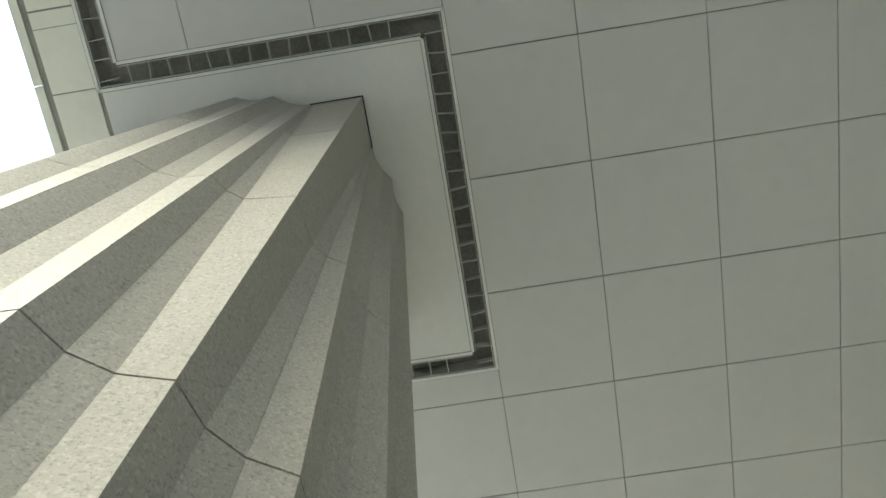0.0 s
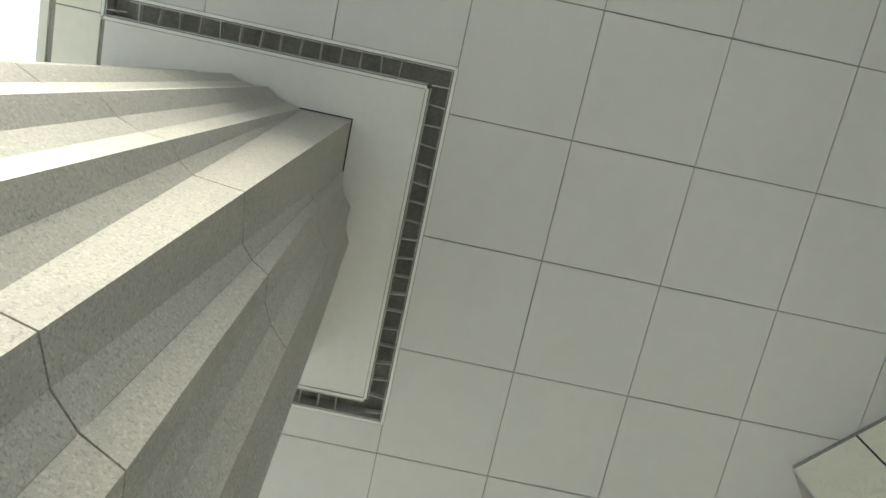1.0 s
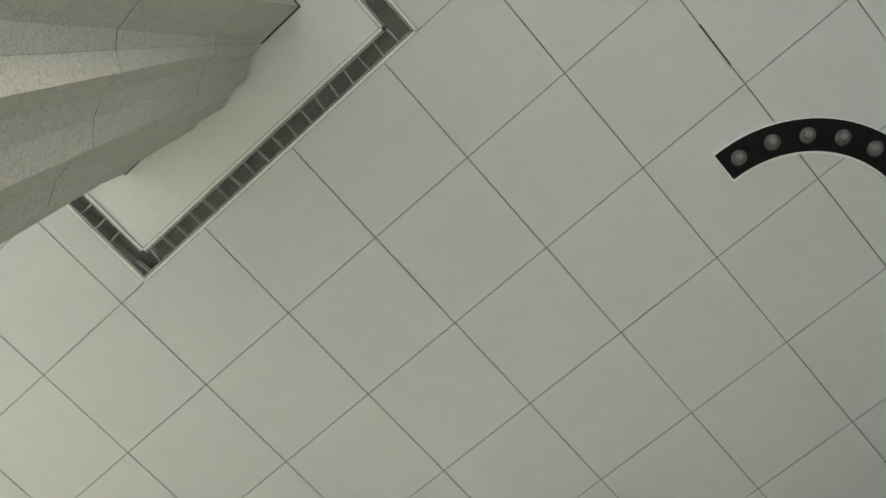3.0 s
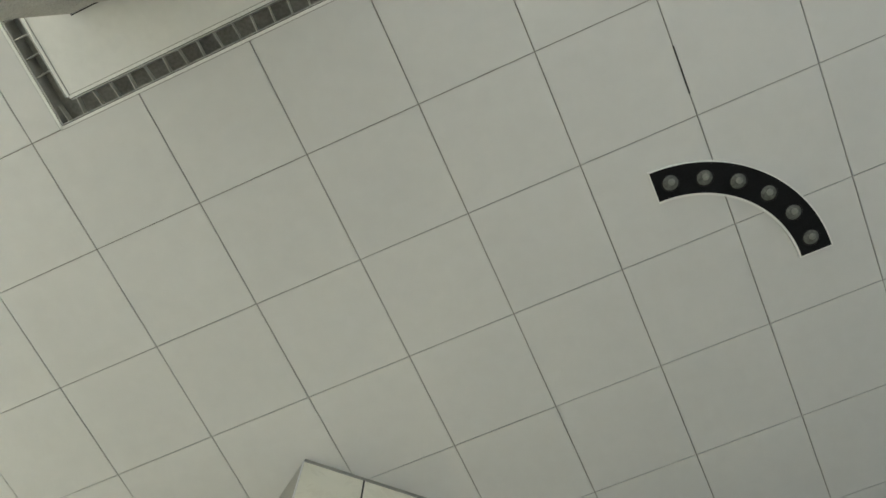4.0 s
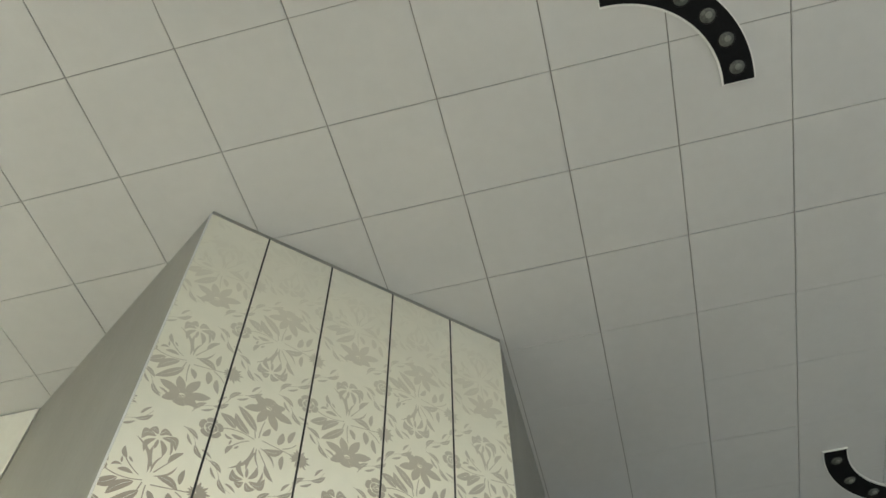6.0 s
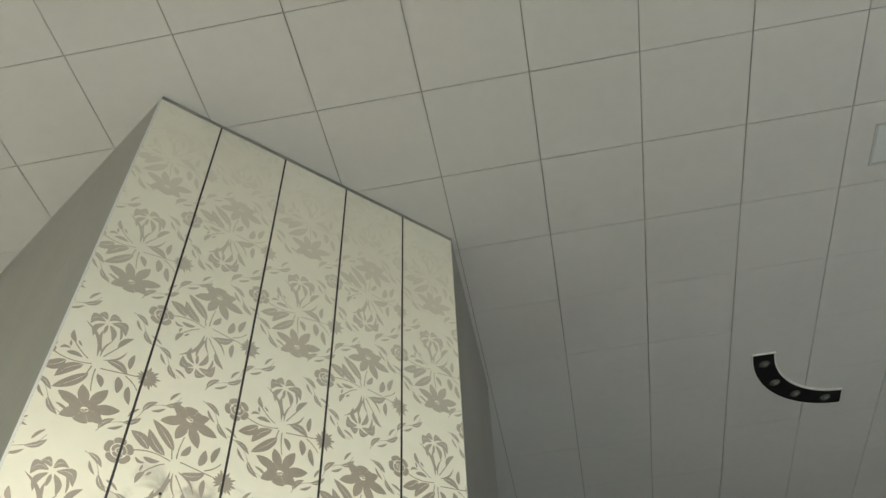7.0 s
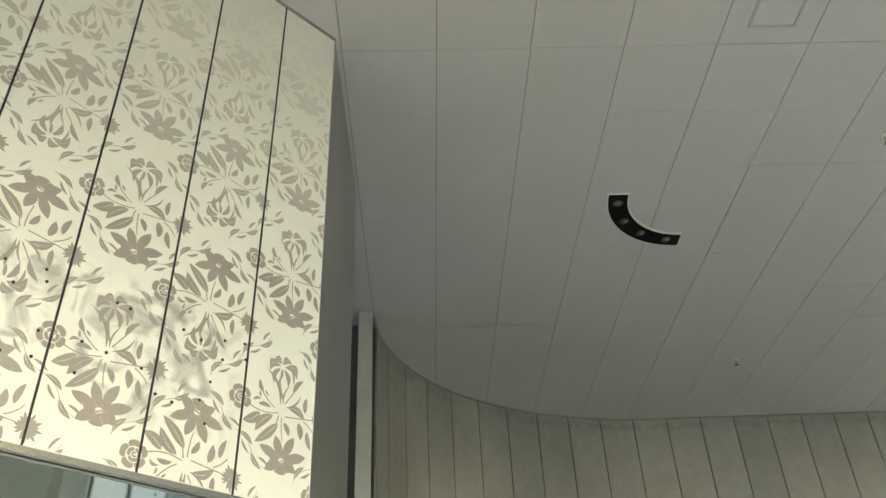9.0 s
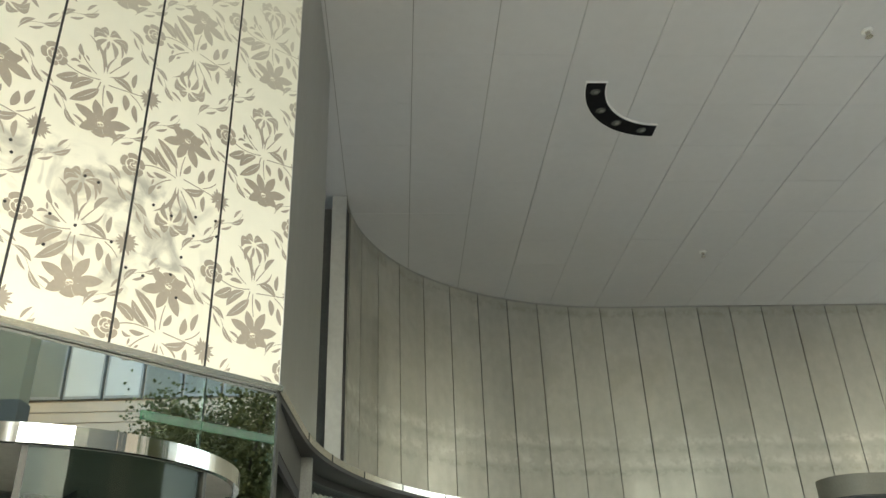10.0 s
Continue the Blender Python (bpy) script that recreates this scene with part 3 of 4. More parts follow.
def bouquet():
    """Lily above, star flower below, thistle and rose to the sides; modules, v up."""
    q = []
    # lily petals: base, tip, half width, bend
    for x0, y0, x1, y1, w, bd in ((-0.030, 0.360, -0.117, 0.300, 0.034, -0.42), (-0.012, 0.374, 0.070, 0.402, 0.027, 0.36), (-0.020, 0.380, -0.092, 0.388, 0.026, -0.36), (0.010, 0.360, 0.121, 0.292, 0.034, 0.38),
                                  (-0.028, 0.338, -0.072, 0.203, 0.019, -0.20), (0.006, 0.338, 0.050, 0.212, 0.019, 0.14), (0.070, 0.350, 0.095, 0.240, 0.009, 0.10), (-0.010, 0.335, -0.016, 0.250, 0.012, 0.0)):
        q += leaf_shape(x0, y0, x1, y1, w, bd, 0.002 if w > 0.02 else 0.0)
    # star flower: pointed sepals, a ring of rounded petals, a pale heart with marks
    fx, fy = 0.037, -0.345
    for x1, y1, w in ((-0.026, -0.180, 0.036), (0.131, -0.160, 0.036), (-0.148, -0.276, 0.036), (0.240, -0.283, 0.038), (-0.092, -0.438, 0.036), (0.165, -0.412, 0.034)):
        q += leaf_shape(fx + 0.18 * (x1 - fx), fy + 0.18 * (y1 - fy), x1, y1, w)
    for a0, a1, r in ((10, 68.5, 0.096), (69.5, 124.5, 0.088), (125.5, 188.5, 0.098), (189.5, 240.5, 0.108), (241.5, 294.5, 0.112), (295.5, 369, 0.104)):
        q += sector(fx, fy - 0.008, 0.024, r, a0, a1, 0.86, 0.006)
    for a0, a1 in ((24, 66), (76, 120), (130, 170)):
        q += sector(fx + 0.012, fy - 0.022, 0.016, 0.037, a0, a1, 0.62, 0.003)
    for i in range(5):
        a = radians(200 + 35 * i)
        q += leaf_shape(fx + 0.012, fy - 0.018, fx + 0.012 + 0.034 * math.cos(a), fy - 0.018 + 0.022 * math.sin(a), 0.0025, n=5)
    # thistle
    for i in range(13):
        a = radians(-125 + 19 * i)
        r = 0.076 + 0.020 * (i % 2)
        q += leaf_shape(0.335, 0.026, 0.335 + r * math.cos(a), 0.026 + r * math.sin(a), 0.012, n=6)
    for a in (140, 165, 190, 215):
        q += leaf_shape(0.328, 0.026, 0.328 + 0.062 * math.cos(radians(a)), 0.026 + 0.062 * math.sin(radians(a)), 0.009, n=6)
    # rose: two rings of petals and a curled heart
    for a0, a1 in ((10, 78), (82, 152), (156, 228), (232, 298), (302, 366)):
        q += sector(-0.337, 0.024, 0.052, 0.091, a0, a1, 1.0, 0.016)
    for a0, a1 in ((40, 152), (160, 270), (278, 392)):
        q += sector(-0.335, 0.024, 0.023, 0.047, a0, a1, 1.0, 0.006)
    q += sector(-0.333, 0.024, 0.006, 0.019, 20, 320, 1.0, 0.0, 8)
    # leaves: base, tip, half width, bend
    left = ((-0.005, 0.051, -0.152, 0.310, 0.013, -0.16), (-0.156, 0.108, -0.194, 0.200, 0.017, 0.10), (-0.176, 0.066, -0.186, 0.115, 0.008, 0.0), (-0.144, 0.130, -0.112, 0.094, 0.008, 0.0),
            (-0.234, 0.030, -0.168, 0.051, 0.011, 0.20), (-0.188, 0.015, -0.083, 0.013, 0.017, 0.10), (-0.168, -0.047, -0.302, -0.140, 0.037, 0.10), (-0.063, -0.038, -0.198, -0.190, 0.034, -0.10),
            (-0.015, -0.090, -0.192, -0.268, 0.034, 0.04))
    right = ((0.014, 0.057, 0.061, 0.225, 0.007, 0.10), (0.098, 0.176, 0.180, 0.297, 0.019, 0.10), (0.035, 0.042, 0.168, 0.176, 0.008, -0.15), (0.062, 0.053, 0.213, -0.004, 0.030, 0.14),
             (0.212, 0.044, 0.219, 0.171, 0.019, 0.05), (0.162, -0.040, 0.184, -0.165, 0.026, 0.06), (0.238, -0.088, 0.276, -0.222, 0.021, -0.06), (0.035, -0.071, 0.083, -0.162, 0.021, 0.08),
             (0.015, 0.095, -0.026, 0.278, 0.014, 0.10))
    for x0, y0, x1, y1, w, bd in left + right:
        q += leaf_shape(x0, y0, x1, y1, w, bd, 0.0026 if w > 0.028 else 0.0)
    for p3 in (((-0.259, -0.009), (-0.155, -0.057), (-0.019, -0.011)), ((0.013, -0.040), (0.010, -0.128), (0.032, -0.212)), ((-0.161, 0.111), (-0.102, 0.042), (-0.051, 0.019)),
               ((0.032, 0.070), (0.073, 0.135), (0.105, 0.181)), ((0.040, -0.026), (0.160, -0.008), (0.314, 0.015)), ((0.201, -0.018), (0.264, -0.044), (0.300, -0.100)), ((-0.014, -0.028), (-0.027, -0.087), (-0.030, -0.105))):
        q += stem_shape(p3, 0.0042, 0.0034)
    return q


def vine(x0, y0, x1, y1):
    """A wavy stem with slender split leaves in pairs."""
    q = []
    dx, dy = x1 - x0, y1 - y0
    l = math.hypot(dx, dy)
    nx, ny = -dy / l, dx / l

    def at(f, side):
        return x0 + dx * f + nx * side, y0 + dy * f + ny * side
    for k in range(4):
        a, b = k / 4, (k + 1) / 4
        sd = 1 if k % 2 else -1
        q += stem_shape((at(a, 0), at((a + b) / 2, 0.040 * sd), at(b, 0)), 0.0022, 0.0014)
        q += leaf_shape(*at(a + 0.03, 0.014 * sd), *at(b - 0.02, 0.030 * sd), 0.0180, 0.10 * sd, 0.0025, 7)
        q += leaf_shape(*at(a + 0.11, -0.010 * sd), *at(b + 0.02, -0.032 * sd), 0.0100, -0.08 * sd, 0.0, 7)
    return q


BOUQUET = bouquet()
LAYER[0] = 0
VINES = [v4 for c4 in ((-0.50, -0.06, -0.05, -0.50), (-0.52, 0.09, -0.09, 0.50), (0.09, -0.53, 0.59, -0.10), (0.09, 0.52, 0.55, 0.06)) for v4 in vine(*c4)]


def stamp(quads, uc, zc, flip, name):
    """The print round (uc, zc) on the wall, cut at the wall's edges; modules, z down from the ceiling."""
    bm = bmesh.new()
    for layer, qd in quads:
        off = 0.0010 + 0.00003 * layer
        if flip:
            qd = qd[::-1]
        vs = [bm.verts.new((uc + x, zc + (-y if flip else y), off)) for x, y in qd]
        try:
            bm.faces.new(vs)
        except ValueError:
            pass
    umax = WLEN / S - 0.008
    for co, no in (((0.008, 0, 0), (-1, 0, 0)), ((umax, 0, 0), (1, 0, 0)), ((0, -0.045, 0), (0, 1, 0)), ((0, -4.88, 0), (0, -1, 0))):
        bmesh.ops.bisect_plane(bm, geom=bm.verts[:] + bm.edges[:] + bm.faces[:], plane_co=co, plane_no=no, clear_outer=True)
    if not bm.faces:
        bm.free()
        return
    for vv in bm.verts:
        x, y = on_wall(vv.co.x * S, vv.co.z)
        vv.co = Vector((x, y, H + vv.co.y * S))
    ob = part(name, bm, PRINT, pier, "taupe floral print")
    ob["kind"] = "stuff"
    return ob


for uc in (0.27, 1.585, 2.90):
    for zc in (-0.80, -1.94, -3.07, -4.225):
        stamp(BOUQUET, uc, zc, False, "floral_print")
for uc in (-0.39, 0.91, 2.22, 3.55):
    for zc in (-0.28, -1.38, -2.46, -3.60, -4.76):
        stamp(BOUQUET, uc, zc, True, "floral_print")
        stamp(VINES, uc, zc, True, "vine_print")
# stubs of fixings left by removed letters
STUBS = ((0.88, 3.82), (0.96, 3.95), (1.14, 3.87), (1.12, 3.79), (0.9, 4.19), (1.0, 4.39), (1.17, 4.37), (1.17, 4.2), (1.43, 4.18), (1.59, 4.2), (1.59, 3.84), (1.68, 3.85), (1.83, 4.23),
         (1.43, 4.39), (2.07, 3.86), (2.21, 3.89), (2.39, 3.83), (2.39, 3.98), (2.32, 4.17), (2.07, 4.39), (1.95, 4.37), (2.26, 4.32), (2.32, 4.47), (2.55, 3.8), (2.57, 3.92))
for u, z in STUBS:
    bm = bmesh.new()
    disc(bm, 0, 0, -0.004, 0.006, 0.011, 0.008, 10)
    x, y = on_wall(u * S, 0.0)
    bmesh.ops.transform(bm, verts=bm.verts[:], matrix=Matrix.Translation((x, y, H - z * S)) @ Vector((NRM.x, NRM.y, 0)).to_track_quat('Z', 'Y').to_matrix().to_4x4())
    part("fixing_stub", bm, GASKET, pier, "black fixing stub")


# ---- glazed front and revolving door ----
front = thing("glazed_front", "reflective glass front above a revolving door", "glass front", kind="structure")
bm = bmesh.new()
prism(bm, [on_wall(0, -0.02), on_wall(2.62 * S, -0.02), on_wall(2.62 * S, -0.032), on_wall(0, -0.032)], H - 5.85 * S, ZB - 0.05)
part("pane", fix(bm), GLASS, front)
bm = bmesh.new()
prism(bm, [on_wall(2.63 * S, -0.02), on_wall(WLEN, -0.02), on_wall(WLEN, -0.032), on_wall(2.63 * S, -0.032)], 0.02, ZB - 0.05)
part("pane", fix(bm), GLASS, front)

door = thing("revolving_door", "revolving glass door with a polished steel canopy ring", "revolving door", at=(*on_wall(1.60 * S, 0.11 * S), 0))
RD = 1.045 * S
ZD = 2.345
n = 120
ring = [2 * math.pi * i / n for i in range(n + 1)]


def circ(r):
    return [(r * math.cos(a), r * math.sin(a)) for a in ring]


bm = bmesh.new()
ribbon(bm, circ(RD - 0.03), circ(RD), ZD - 0.075, ZD)
part("canopy_ring", fix(bm), CHROME, door, "polished steel ring")
bm = bmesh.new()
disc(bm, 0, 0, ZD - 0.070, ZD - 0.008, RD - 0.03, RD - 0.03, 48)
part("canopy_top", bm, TRIM_DULL, door)
for a0 in (20, 110, 200, 290):
    bm = bmesh.new()
    aa = [radians(a0 + 50 * i / 10) for i in range(11)]
    ribbon(bm, [((RD - 0.045) * math.cos(a), (RD - 0.045) * math.sin(a)) for a in aa], [((RD - 0.033) * math.cos(a), (RD - 0.033) * math.sin(a)) for a in aa], 0.02, ZD - 0.078)
    part("curved_pane", fix(bm), CLEAR, door)
for a0 in (20, 70, 110, 160, 200, 250, 290, 340):
    a = radians(a0)
    bm = bmesh.new()
    box(bm, RD - 0.055, RD - 0.02, -0.012, 0.012, 0.0, ZD - 0.078)
    bmesh.ops.rotate(bm, verts=bm.verts[:], matrix=Matrix.Rotation(a, 3, 'Z'))
    part("post", bm, DARKMETAL, door)
bm = bmesh.new()
ribbon(bm, circ(RD - 0.065), circ(RD - 0.03), ZD - 0.335, ZD - 0.305)
part("door_rail", fix(bm), DARKMETAL, door)
for a0 in (35, 125, 215, 305):
    bm = bmesh.new()
    box(bm, 0.05, RD - 0.08, -0.02, 0.02, ZD - 0.30, ZD - 0.22)
    bmesh.ops.rotate(bm, verts=bm.verts[:], matrix=Matrix.Rotation(radians(a0), 3, 'Z'))
    part("wing_rail", bm, DARKMETAL, door)
bm = bmesh.new()
disc(bm, 0, 0, 0, ZD - 0.1, 0.05, 0.05, 16)
part("centre_shaft", bm, DARKMETAL, door)

# ---- curved steel wall ----
curve = [(6.5 - 5.5 * math.cos(radians(t)), 10.34 + 4.66 * math.sin(radians(t))) for t in np.linspace(0, 90, 200)] + [(6.5 + 0.05 * i, 15.0) for i in range(1, 211)]
dist = [0.0]
for a, b in zip(curve, curve[1:]):
    dist.append(dist[-1] + math.hypot(b[0] - a[0], b[1] - a[1]))


def along(s):
    i = min(max(int(np.searchsorted(dist, s)) - 1, 0), len(curve) - 2)
    f = (s - dist[i]) / (dist[i + 1] - dist[i])
    a, b = curve[i], curve[i + 1]
    tx, ty = b[0] - a[0], b[1] - a[1]
    l = math.hypot(tx, ty)
    return (a[0] + tx * f, a[1] + ty * f), (-ty / l, tx / l)


wall = thing("wall_curved", "curved wall of stained vertical steel panels", "steel wall", kind="structure")
pw = 0.709
# a joint falls at x = 7.53 modules on the straight length
s = (dist[199] + 7.53 - 6.5) % pw - pw
s = max(s, 0.0) if s > -0.02 else s + pw
while s + pw < dist[-1]:
    pts_f, pts_b = [], []
    for i in range(4):
        (x, y), (nx, ny) = along(s + 0.0095 + (pw - 0.019) * i / 3)
        pts_f.append((x * S, y * S))
        pts_b.append(((x + nx * 0.04) * S, (y + ny * 0.04) * S))
    bm = bmesh.new()
    ribbon(bm, pts_f, pts_b, 0.0, H - 0.03)
    for f in fix(bm).faces:
        f.smooth = False
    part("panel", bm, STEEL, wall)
    s += pw
bm = bmesh.new()
fr, bk = [], []
for i in range(120):
    (x, y), (nx, ny) = along(dist[-1] * i / 119.001)
    fr.append(((x + nx * 0.03) * S, (y + ny * 0.03) * S))
    bk.append(((x + nx * 0.2) * S, (y + ny * 0.2) * S))
ribbon(bm, fr, bk, 0, H + 0.01)
part("backing", fix(bm), GASKET, wall)
bm = bmesh.new()
fr, bk = [], []
for i in range(120):
    (x, y), (nx, ny) = along(dist[-1] * i / 119.001)
    fr.append(((x - nx * 0.006) * S, (y - ny * 0.006) * S))
    bk.append(((x + nx * 0.03) * S, (y + ny * 0.03) * S))
ribbon(bm, fr, bk, H - 0.028, H + 0.006)
part("head_trim", fix(bm), STEEL_BOX, wall)
# end post of the curved wall and the dark recess beside it
post = thing("wall_end_post", "flat pale steel end post of the curved wall", "post", kind="structure")
bm = bmesh.new()
prism(bm, [(0.778 * S, 10.27 * S), (0.998 * S, 10.31 * S), (0.998 * S, 10.338 * S), (0.778 * S, 10.338 * S)], 0, H - 0.02)
part("cover", fix(bm), POSTMETAL, post)
bm = bmesh.new()
box(bm, -4 * S, 0.778 * S, 10.75 * S, 10.95 * S, 0, H + 0.011)
tagged(mesh_ob("wall_recess", bm, DARKROOM), "dark recess wall behind the pier", "wall", kind="structure")

# ---- cream wall beside the pier ----
wl = thing("wall_west", "wall of cream panels beside the pier", "wall", kind="structure")
for i in range(8):
    x1 = -4.2 - 0.8 * i
    bm = bmesh.new()
    box(bm, (x1 - 0.795) * S, (x1 - 0.005) * S, 4.4 * S, 4.45 * S, 0, H - 0.022)
    part("panel", bm, CREAM, wl)
bm = bmesh.new()
box(bm, -10.6 * S, -4.2 * S, 4.455 * S, 4.6 * S, 0, H + 0.011)
part("backing", bm, GASKET, wl)
bm = bmesh.new()
box(bm, -10.3 * S, -10.0 * S, -4.2 * S, 4.4 * S, 0, H + 0.011)
tagged(mesh_ob("wall_end", bm, CREAM), "plain cream end wall", "wall", kind="structure")

# ---- curved canopy of the inner vestibule ----
can = thing("vestibule_canopy", "dark curved canopy with a bright steel edge", "canopy")
ZC = H - 4.9 * S
edge = [(0.955 + 0.006 * i, 4.80 + 0.15 * i) for i in range(7)] + [(6.5 - 5.5 * math.cos(radians(t)), 5.78 + 5.3 * math.sin(radians(t))) for t in np.linspace(2, 45, 34)] + [(2.611 + 3.889 * f, 9.528 + 0.872 * (1 - (1 - f) ** 4.3)) for f in np.linspace(0.03, 1, 30)] + [(6.5 + 0.2 * i, 10.4) for i in range(1, 40)]


def shifted(c, d):
    out = []
    for i, p in enumerate(c):
        a, b = c[max(i - 1, 0)], c[min(i + 1, len(c) - 1)]
        tx, ty = b[0] - a[0], b[1] - a[1]
        l = math.hypot(tx, ty)
        out.append(((p[0] - ty / l * d) * S, (p[1] + tx / l * d) * S))
    return out


bm = bmesh.new()
ribbon(bm, shifted(edge, 0.0), shifted(edge, 0.03), ZC - 0.03, ZC + 0.03)
part("edge_strip", fix(bm), BRUSHED, can, "bright steel edge strip")
bm = bmesh.new()
ribbon(bm, shifted(edge, 0.012), shifted(edge, 0.36), ZC - 0.06, ZC - 0.001)
part("soffit", fix(bm), mat("dark_soffit_paint", (0.035, 0.035, 0.030), 0.5, var=0.2, scale=3), can)
bm = bmesh.new()
ribbon(bm, shifted(edge, 0.035), shifted(edge, 5.0 * 0.9), ZC + 0.001, ZC + 0.02)
part("roof", fix(bm), STEEL_BOX, can)
bm = bmesh.new()
ribbon(bm, shifted(edge, 0.33), shifted(edge, 0.345), 0, ZC - 0.12)
part("glass_wall", fix(bm), GLASS, can)
bm = bmesh.new()
ribbon(bm, shifted(edge, 0.30), shifted(edge, 0.36), ZC - 0.125, ZC - 0.052)
part("head_rail", fix(bm), DARKMETAL, can)
bm = bmesh.new()
e0, e1 = shifted(edge, -0.004), shifted(edge, 0.0)
for i in range(9, len(edge) - 1, 7):
    (x0, y0), (x1, y1) = e0[i], e1[i]
    dx, dy = (e1[i + 1][0] - x1), (e1[i + 1][1] - y1)
    l = math.hypot(dx, dy)
    prism(bm, [(x0, y0), (x0 + dx / l * 0.012, y0 + dy / l * 0.012), (x1 + dx / l * 0.012, y1 + dy / l * 0.012), (x1, y1)], ZC - 0.031, ZC + 0.031)
part("strip_joint", fix(bm), GASKET, can)
bm = bmesh.new()
prism(bm, [(B.x - 0.05, B.y + 0.02), (B.x + 0.0, B.y + 0.02), (B.x + 0.0, B.y + 0.14), (B.x - 0.05, B.y + 0.14)], 0.0, ZC - 0.056)
part("jamb", fix(bm), DARKMETAL, can)
# dark side panels folded under the canopy beside the pier
bm = bmesh.new()
prism(bm, [(0.90 * S, 4.90 * S), (0.93 * S, 4.90 * S), (0.90 * S, 6.70 * S), (0.87 * S, 6.70 * S)], ZC - 0.34, ZC - 0.055)
part("side_panel", fix(bm), DARKMETAL, can)
bm = bmesh.new()
prism(bm, [(0.895 * S, 4.90 * S), (0.925 * S, 4.90 * S), (0.895 * S, 6.70 * S), (0.865 * S, 6.70 * S)], ZC - 0.42, ZC - 0.345)
part("lower_rail", fix(bm), GASKET, can)

# long rounded housing on the canopy
hs = thing("canopy_housing", "rounded grey metal housing standing on the canopy", "housing")
bm = bmesh.new()
hx, hy, hr = 8.05 * S, 10.35 * S, 0.45 * S
out = [(hx + hr * math.cos(radians(a)), hy + hr * math.sin(radians(a))) for a in range(90, 271, 5)] + [(hx + 3.2, hy - hr), (hx + 3.2, hy + hr)]
prism(bm, out, ZC + 0.02, ZC + 0.27)
bmesh.ops.bevel(bm, geom=[e_ for e_ in bm.edges if all(v_.co.z > ZC + 0.2 for v_ in e_.verts)], offset=0.012, segments=2, affect='EDGES')
part("shell", fix(bm), mat("housing_metal", (0.19, 0.18, 0.14), 0.55, metal=0.2, var=0.12, scale=2), hs)
bm = bmesh.new()
prism(bm, [(x * 0.985 + hx * 0.015, y * 0.985 + hy * 0.015) for x, y in out], ZC + 0.005, ZC + 0.0195)
part("plinth", fix(bm), DARKMETAL, hs)

# green glass strip across the transom
bm = bmesh.new()
prism(bm, [on_wall(2.2 * S, -0.012), on_wall(WLEN - 0.005, -0.012), on_wall(WLEN - 0.005, -0.0185), on_wall(2.2 * S, -0.0185)], ZB - 0.375, ZB - 0.325)
EDGEGLASS = mat("green_fascia_paint", (0.07, 0.17, 0.12), 0.4, var=0.15, scale=3)
tagged(mesh_ob("glass_strip", fix(bm), glass_mat("green_strip_glass", (0.35, 0.72, 0.55), 0.10, 0.6, False)), "green glass strip across the transom pane", "glass strip")

# dark lobby behind the glass
bm = bmesh.new()
box(bm, -3.6, 0.9, 6.02, 6.12, 0, ZB - 0.03)
tagged(mesh_ob("wall_lobby", bm, DARKROOM), "dark wall of the lobby behind the glass", "wall", kind="structure")
bm = bmesh.new()
box(bm, -3.70, -3.605, 4.06, 6.12, 0, ZB - 0.03)
tagged(mesh_ob("wall_lobby_side", bm, DARKROOM), "dark side wall of the lobby behind the glass", "wall", kind="structure")
bm = bmesh.new()
prism(bm, [on_wall(0.02, -0.07), on_wall(WLEN - 0.08, -0.07), (0.8, 6.0), (-3.6, 6.0)], ZB - 0.03, ZB + 0.03)
tagged(mesh_ob("ceiling_lobby", fix(bm), PLASTER), "low plaster ceiling of the lobby", "ceiling", kind="structure")

# ---- building across the street, seen in the glass ----
BEIGE = mat("beige_cladding", (0.74, 0.60, 0.46), 0.7, var=0.08, scale=0.6, fine=6)
OLIVE = mat("olive_render", (0.24, 0.21, 0.13), 0.8, var=0.1, scale=0.8)
BLUEGLASS = mat("pale_blue_window", (0.29, 0.30, 0.255), 0.5, var=0.15, scale=0.7)
PALEBLIND = mat("pale_window_blind", (0.80, 0.80, 0.74), 0.5, var=0.06, scale=1.2)
bld = thing("office_building", "beige clad office building with wide windows", "building", at=(26, 0, 0))
bm = bmesh.new()
box(bm, 0.2, 9, -10.0, 6, 0, 18)
part("wall", bm, BEIGE, bld)
for i in range(11):
    z0 = 6.2 + 0.41 * i
    bm = bmesh.new()
    box(bm, 0.0, 0.2, -10.0, 6, z0 + 0.015, z0 + 0.385)
    part("cladding_board", bm, BEIGE, bld)
for i in range(10):
    y0 = -9.4 + 1.5 * i
    bm = bmesh.new()
    box(bm, -0.05, 0.19, y0, y0 + 1.38, 10.8, 13.2)
    win = part("window", bm, TRIM_DULL, bld)
    bm = bmesh.new()
    box(bm, -0.06, -0.052, y0 + 0.07, y0 + 1.31, 10.9, 13.1)
    part("pane", bm, PALEBLIND if i in (1, 2) else BLUEGLASS, win)
bm = bmesh.new()
box(bm, -0.6, 0.1, -3.9, 6, 8.2, 8.6)
part("green_fascia", bm, EDGEGLASS, bld)
bm = bmesh.new()
box(bm, -0.1, 0.0, -10.0, 6, 0.0, 6.0)
part("shopfront", bm, DARKROOM, bld)
side = thing("dark_building", "dark grey building beside the beige one", "building", at=(22, -11.2, 0))
bm = bmesh.new()
box(bm, -2, -1.2, -14, 4.6, 0, 9.0)
part("lower_wall", bm, mat("dark_stone", (0.07, 0.065, 0.05), 0.7, var=0.2, scale=0.8), side)
bm = bmesh.new()
box(bm, -1.95, -1.25, -14, 4.55, 9.0, 16)
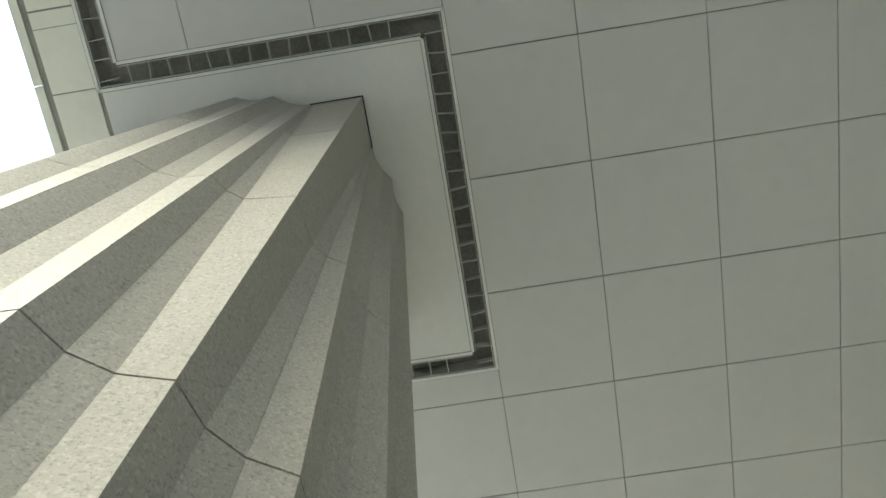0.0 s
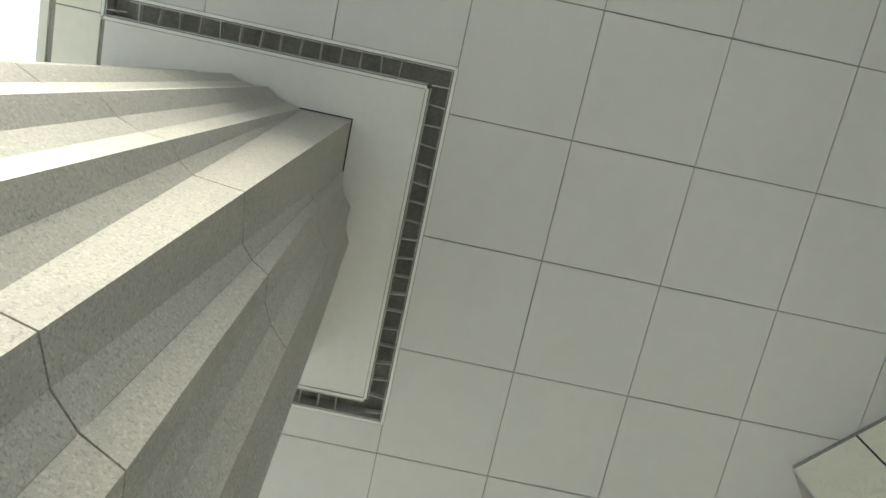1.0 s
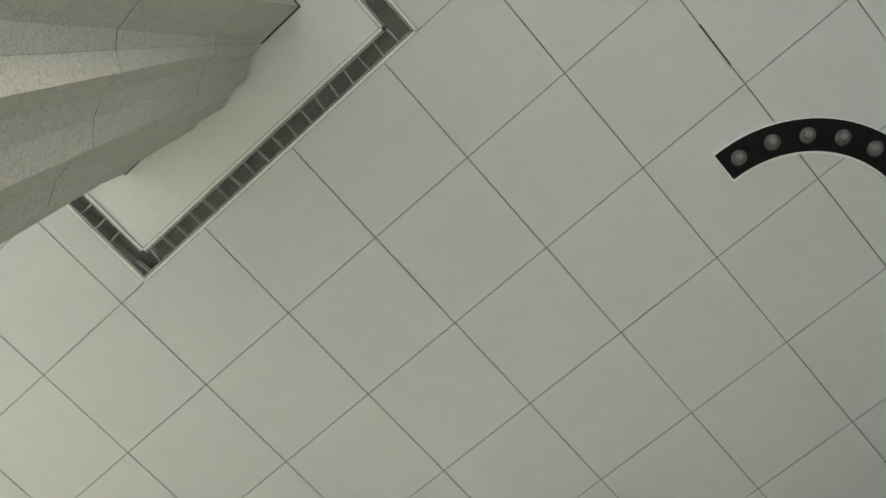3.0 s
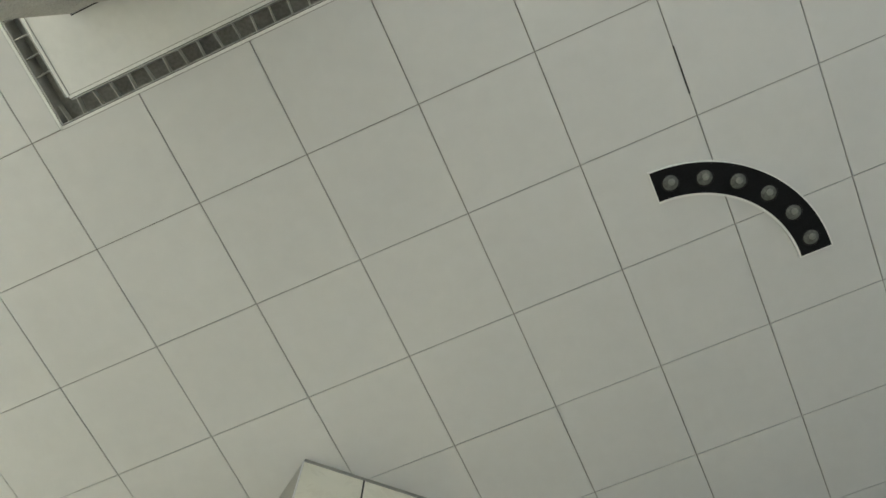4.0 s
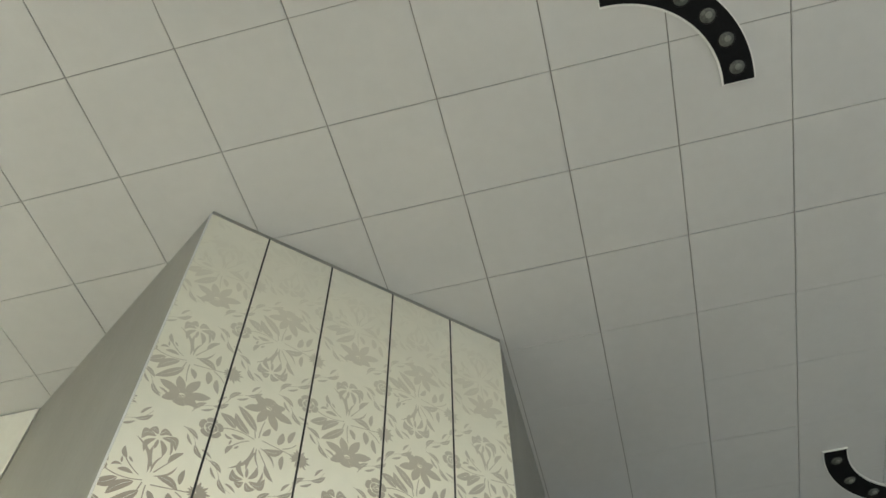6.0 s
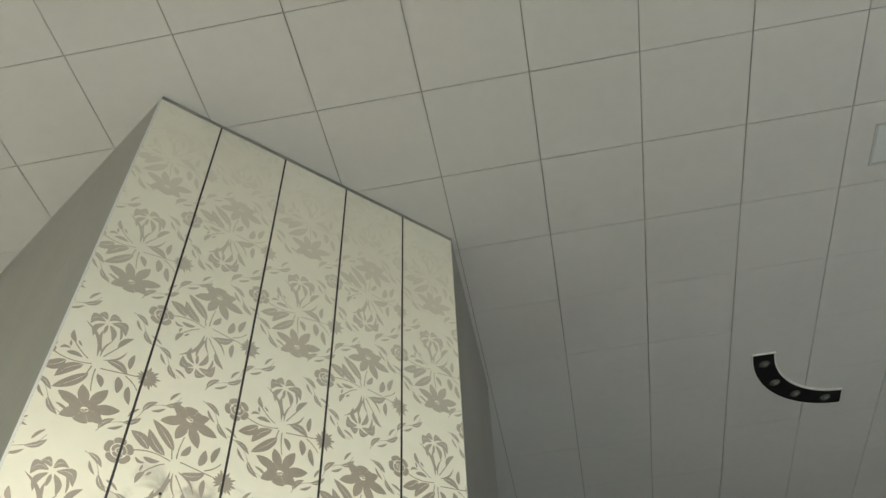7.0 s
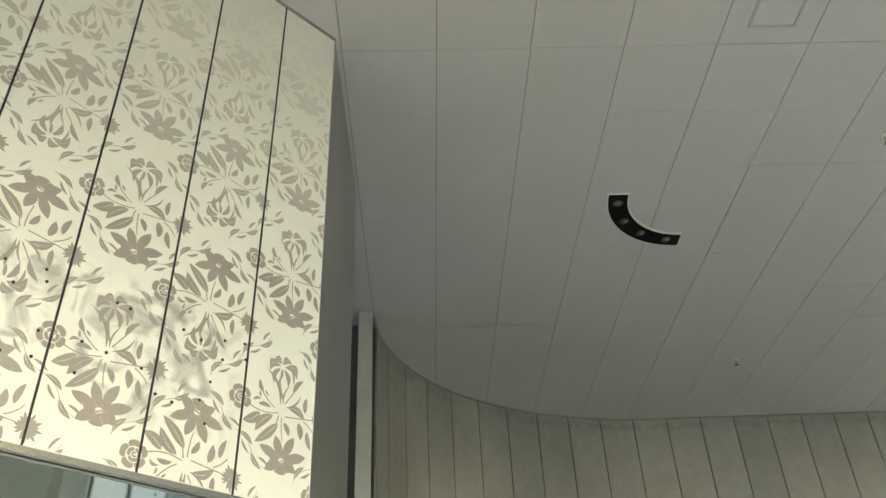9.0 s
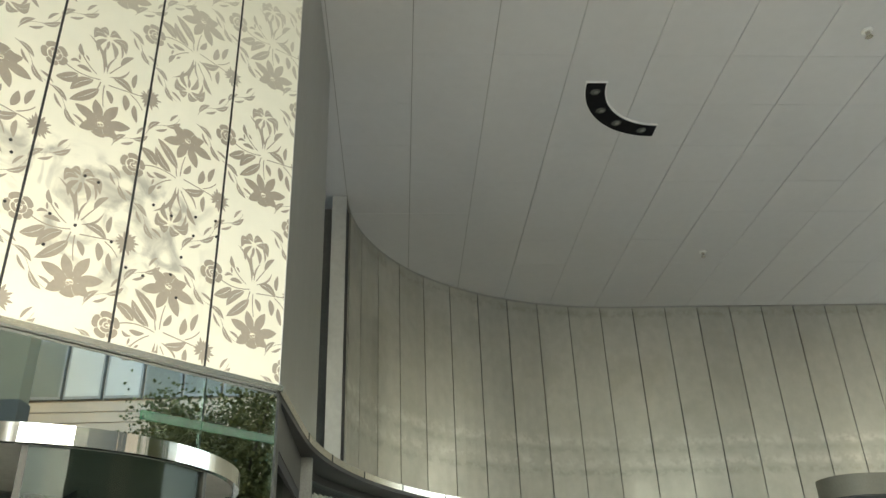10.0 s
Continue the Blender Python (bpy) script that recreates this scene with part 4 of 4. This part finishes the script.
part("upper_wall", bm, OLIVE, side)


# ---- street tree ----
def tree(x, y, seed):
    rnd = random.Random(seed)
    t = thing("street_tree", "leafy street tree with a dark green crown", "tree", at=(x, y, 0))
    bark = mat("bark", (0.10, 0.08, 0.06), 0.9, var=0.3, scale=6, fine=40, bump=0.4)
    foliage = mat("foliage", (0.135, 0.14, 0.058), 0.8, var=0.45, scale=2.5, fine=9, spec=0.1)
    bm = bmesh.new()

    def limb(p, q, r0, r1):
        d = (q - p).normalized()
        a = d.orthogonal().normalized()
        b = d.cross(a)
        rr = [[bm.verts.new(c + (a * math.cos(2 * math.pi * i / 8) + b * math.sin(2 * math.pi * i / 8)) * r) for i in range(8)] for c, r in ((p, r0), (q, r1))]
        for i in range(8):
            bm.faces.new((rr[0][i], rr[0][(i + 1) % 8], rr[1][(i + 1) % 8], rr[1][i]))
    limb(Vector((0, 0, 0)), Vector((0.05, 0.02, 2.6)), 0.17, 0.12)
    tips = []
    for i in range(11):
        a = 2 * math.pi * i / 11 + rnd.uniform(-0.3, 0.3)
        st = Vector((0.05, 0.02, rnd.uniform(2.2, 2.6)))
        mid = Vector((rnd.uniform(0.5, 0.9) * math.cos(a), rnd.uniform(0.5, 0.9) * math.sin(a), rnd.uniform(3.4, 4.6)))
        end = Vector((rnd.uniform(1.0, 2.0) * math.cos(a), rnd.uniform(1.0, 2.0) * math.sin(a), rnd.uniform(4.6, 7.2)))
        limb(st, mid, 0.08, 0.05)
        limb(mid, end, 0.05, 0.015)
        tips += [mid, end, (mid + end) / 2]
    part("trunk", bm, bark, t)
    bm = bmesh.new()
    for p in tips + [Vector((0, 0, 6.8)), Vector((0.3, -0.3, 5.6))]:
        for _ in range(900):
            c = p + Vector((rnd.gauss(0, 0.42), rnd.gauss(0, 0.42), rnd.gauss(0, 0.36)))
            d = Vector((rnd.uniform(-1, 1), rnd.uniform(-1, 1), rnd.uniform(-0.7, 0.4))).normalized()
            w = d.orthogonal().normalized()
            w.rotate(Matrix.Rotation(rnd.uniform(0, 6.28), 3, d))
            ln, wd = rnd.uniform(0.08, 0.15), rnd.uniform(0.035, 0.055)
            vs = [bm.verts.new(q) for q in (c, c + d * ln * 0.5 + w * wd, c + d * ln, c + d * ln * 0.5 - w * wd)]
            bm.faces.new(vs)
    part("crown", bm, foliage, t)


tree(15.2, 0.9, 4)
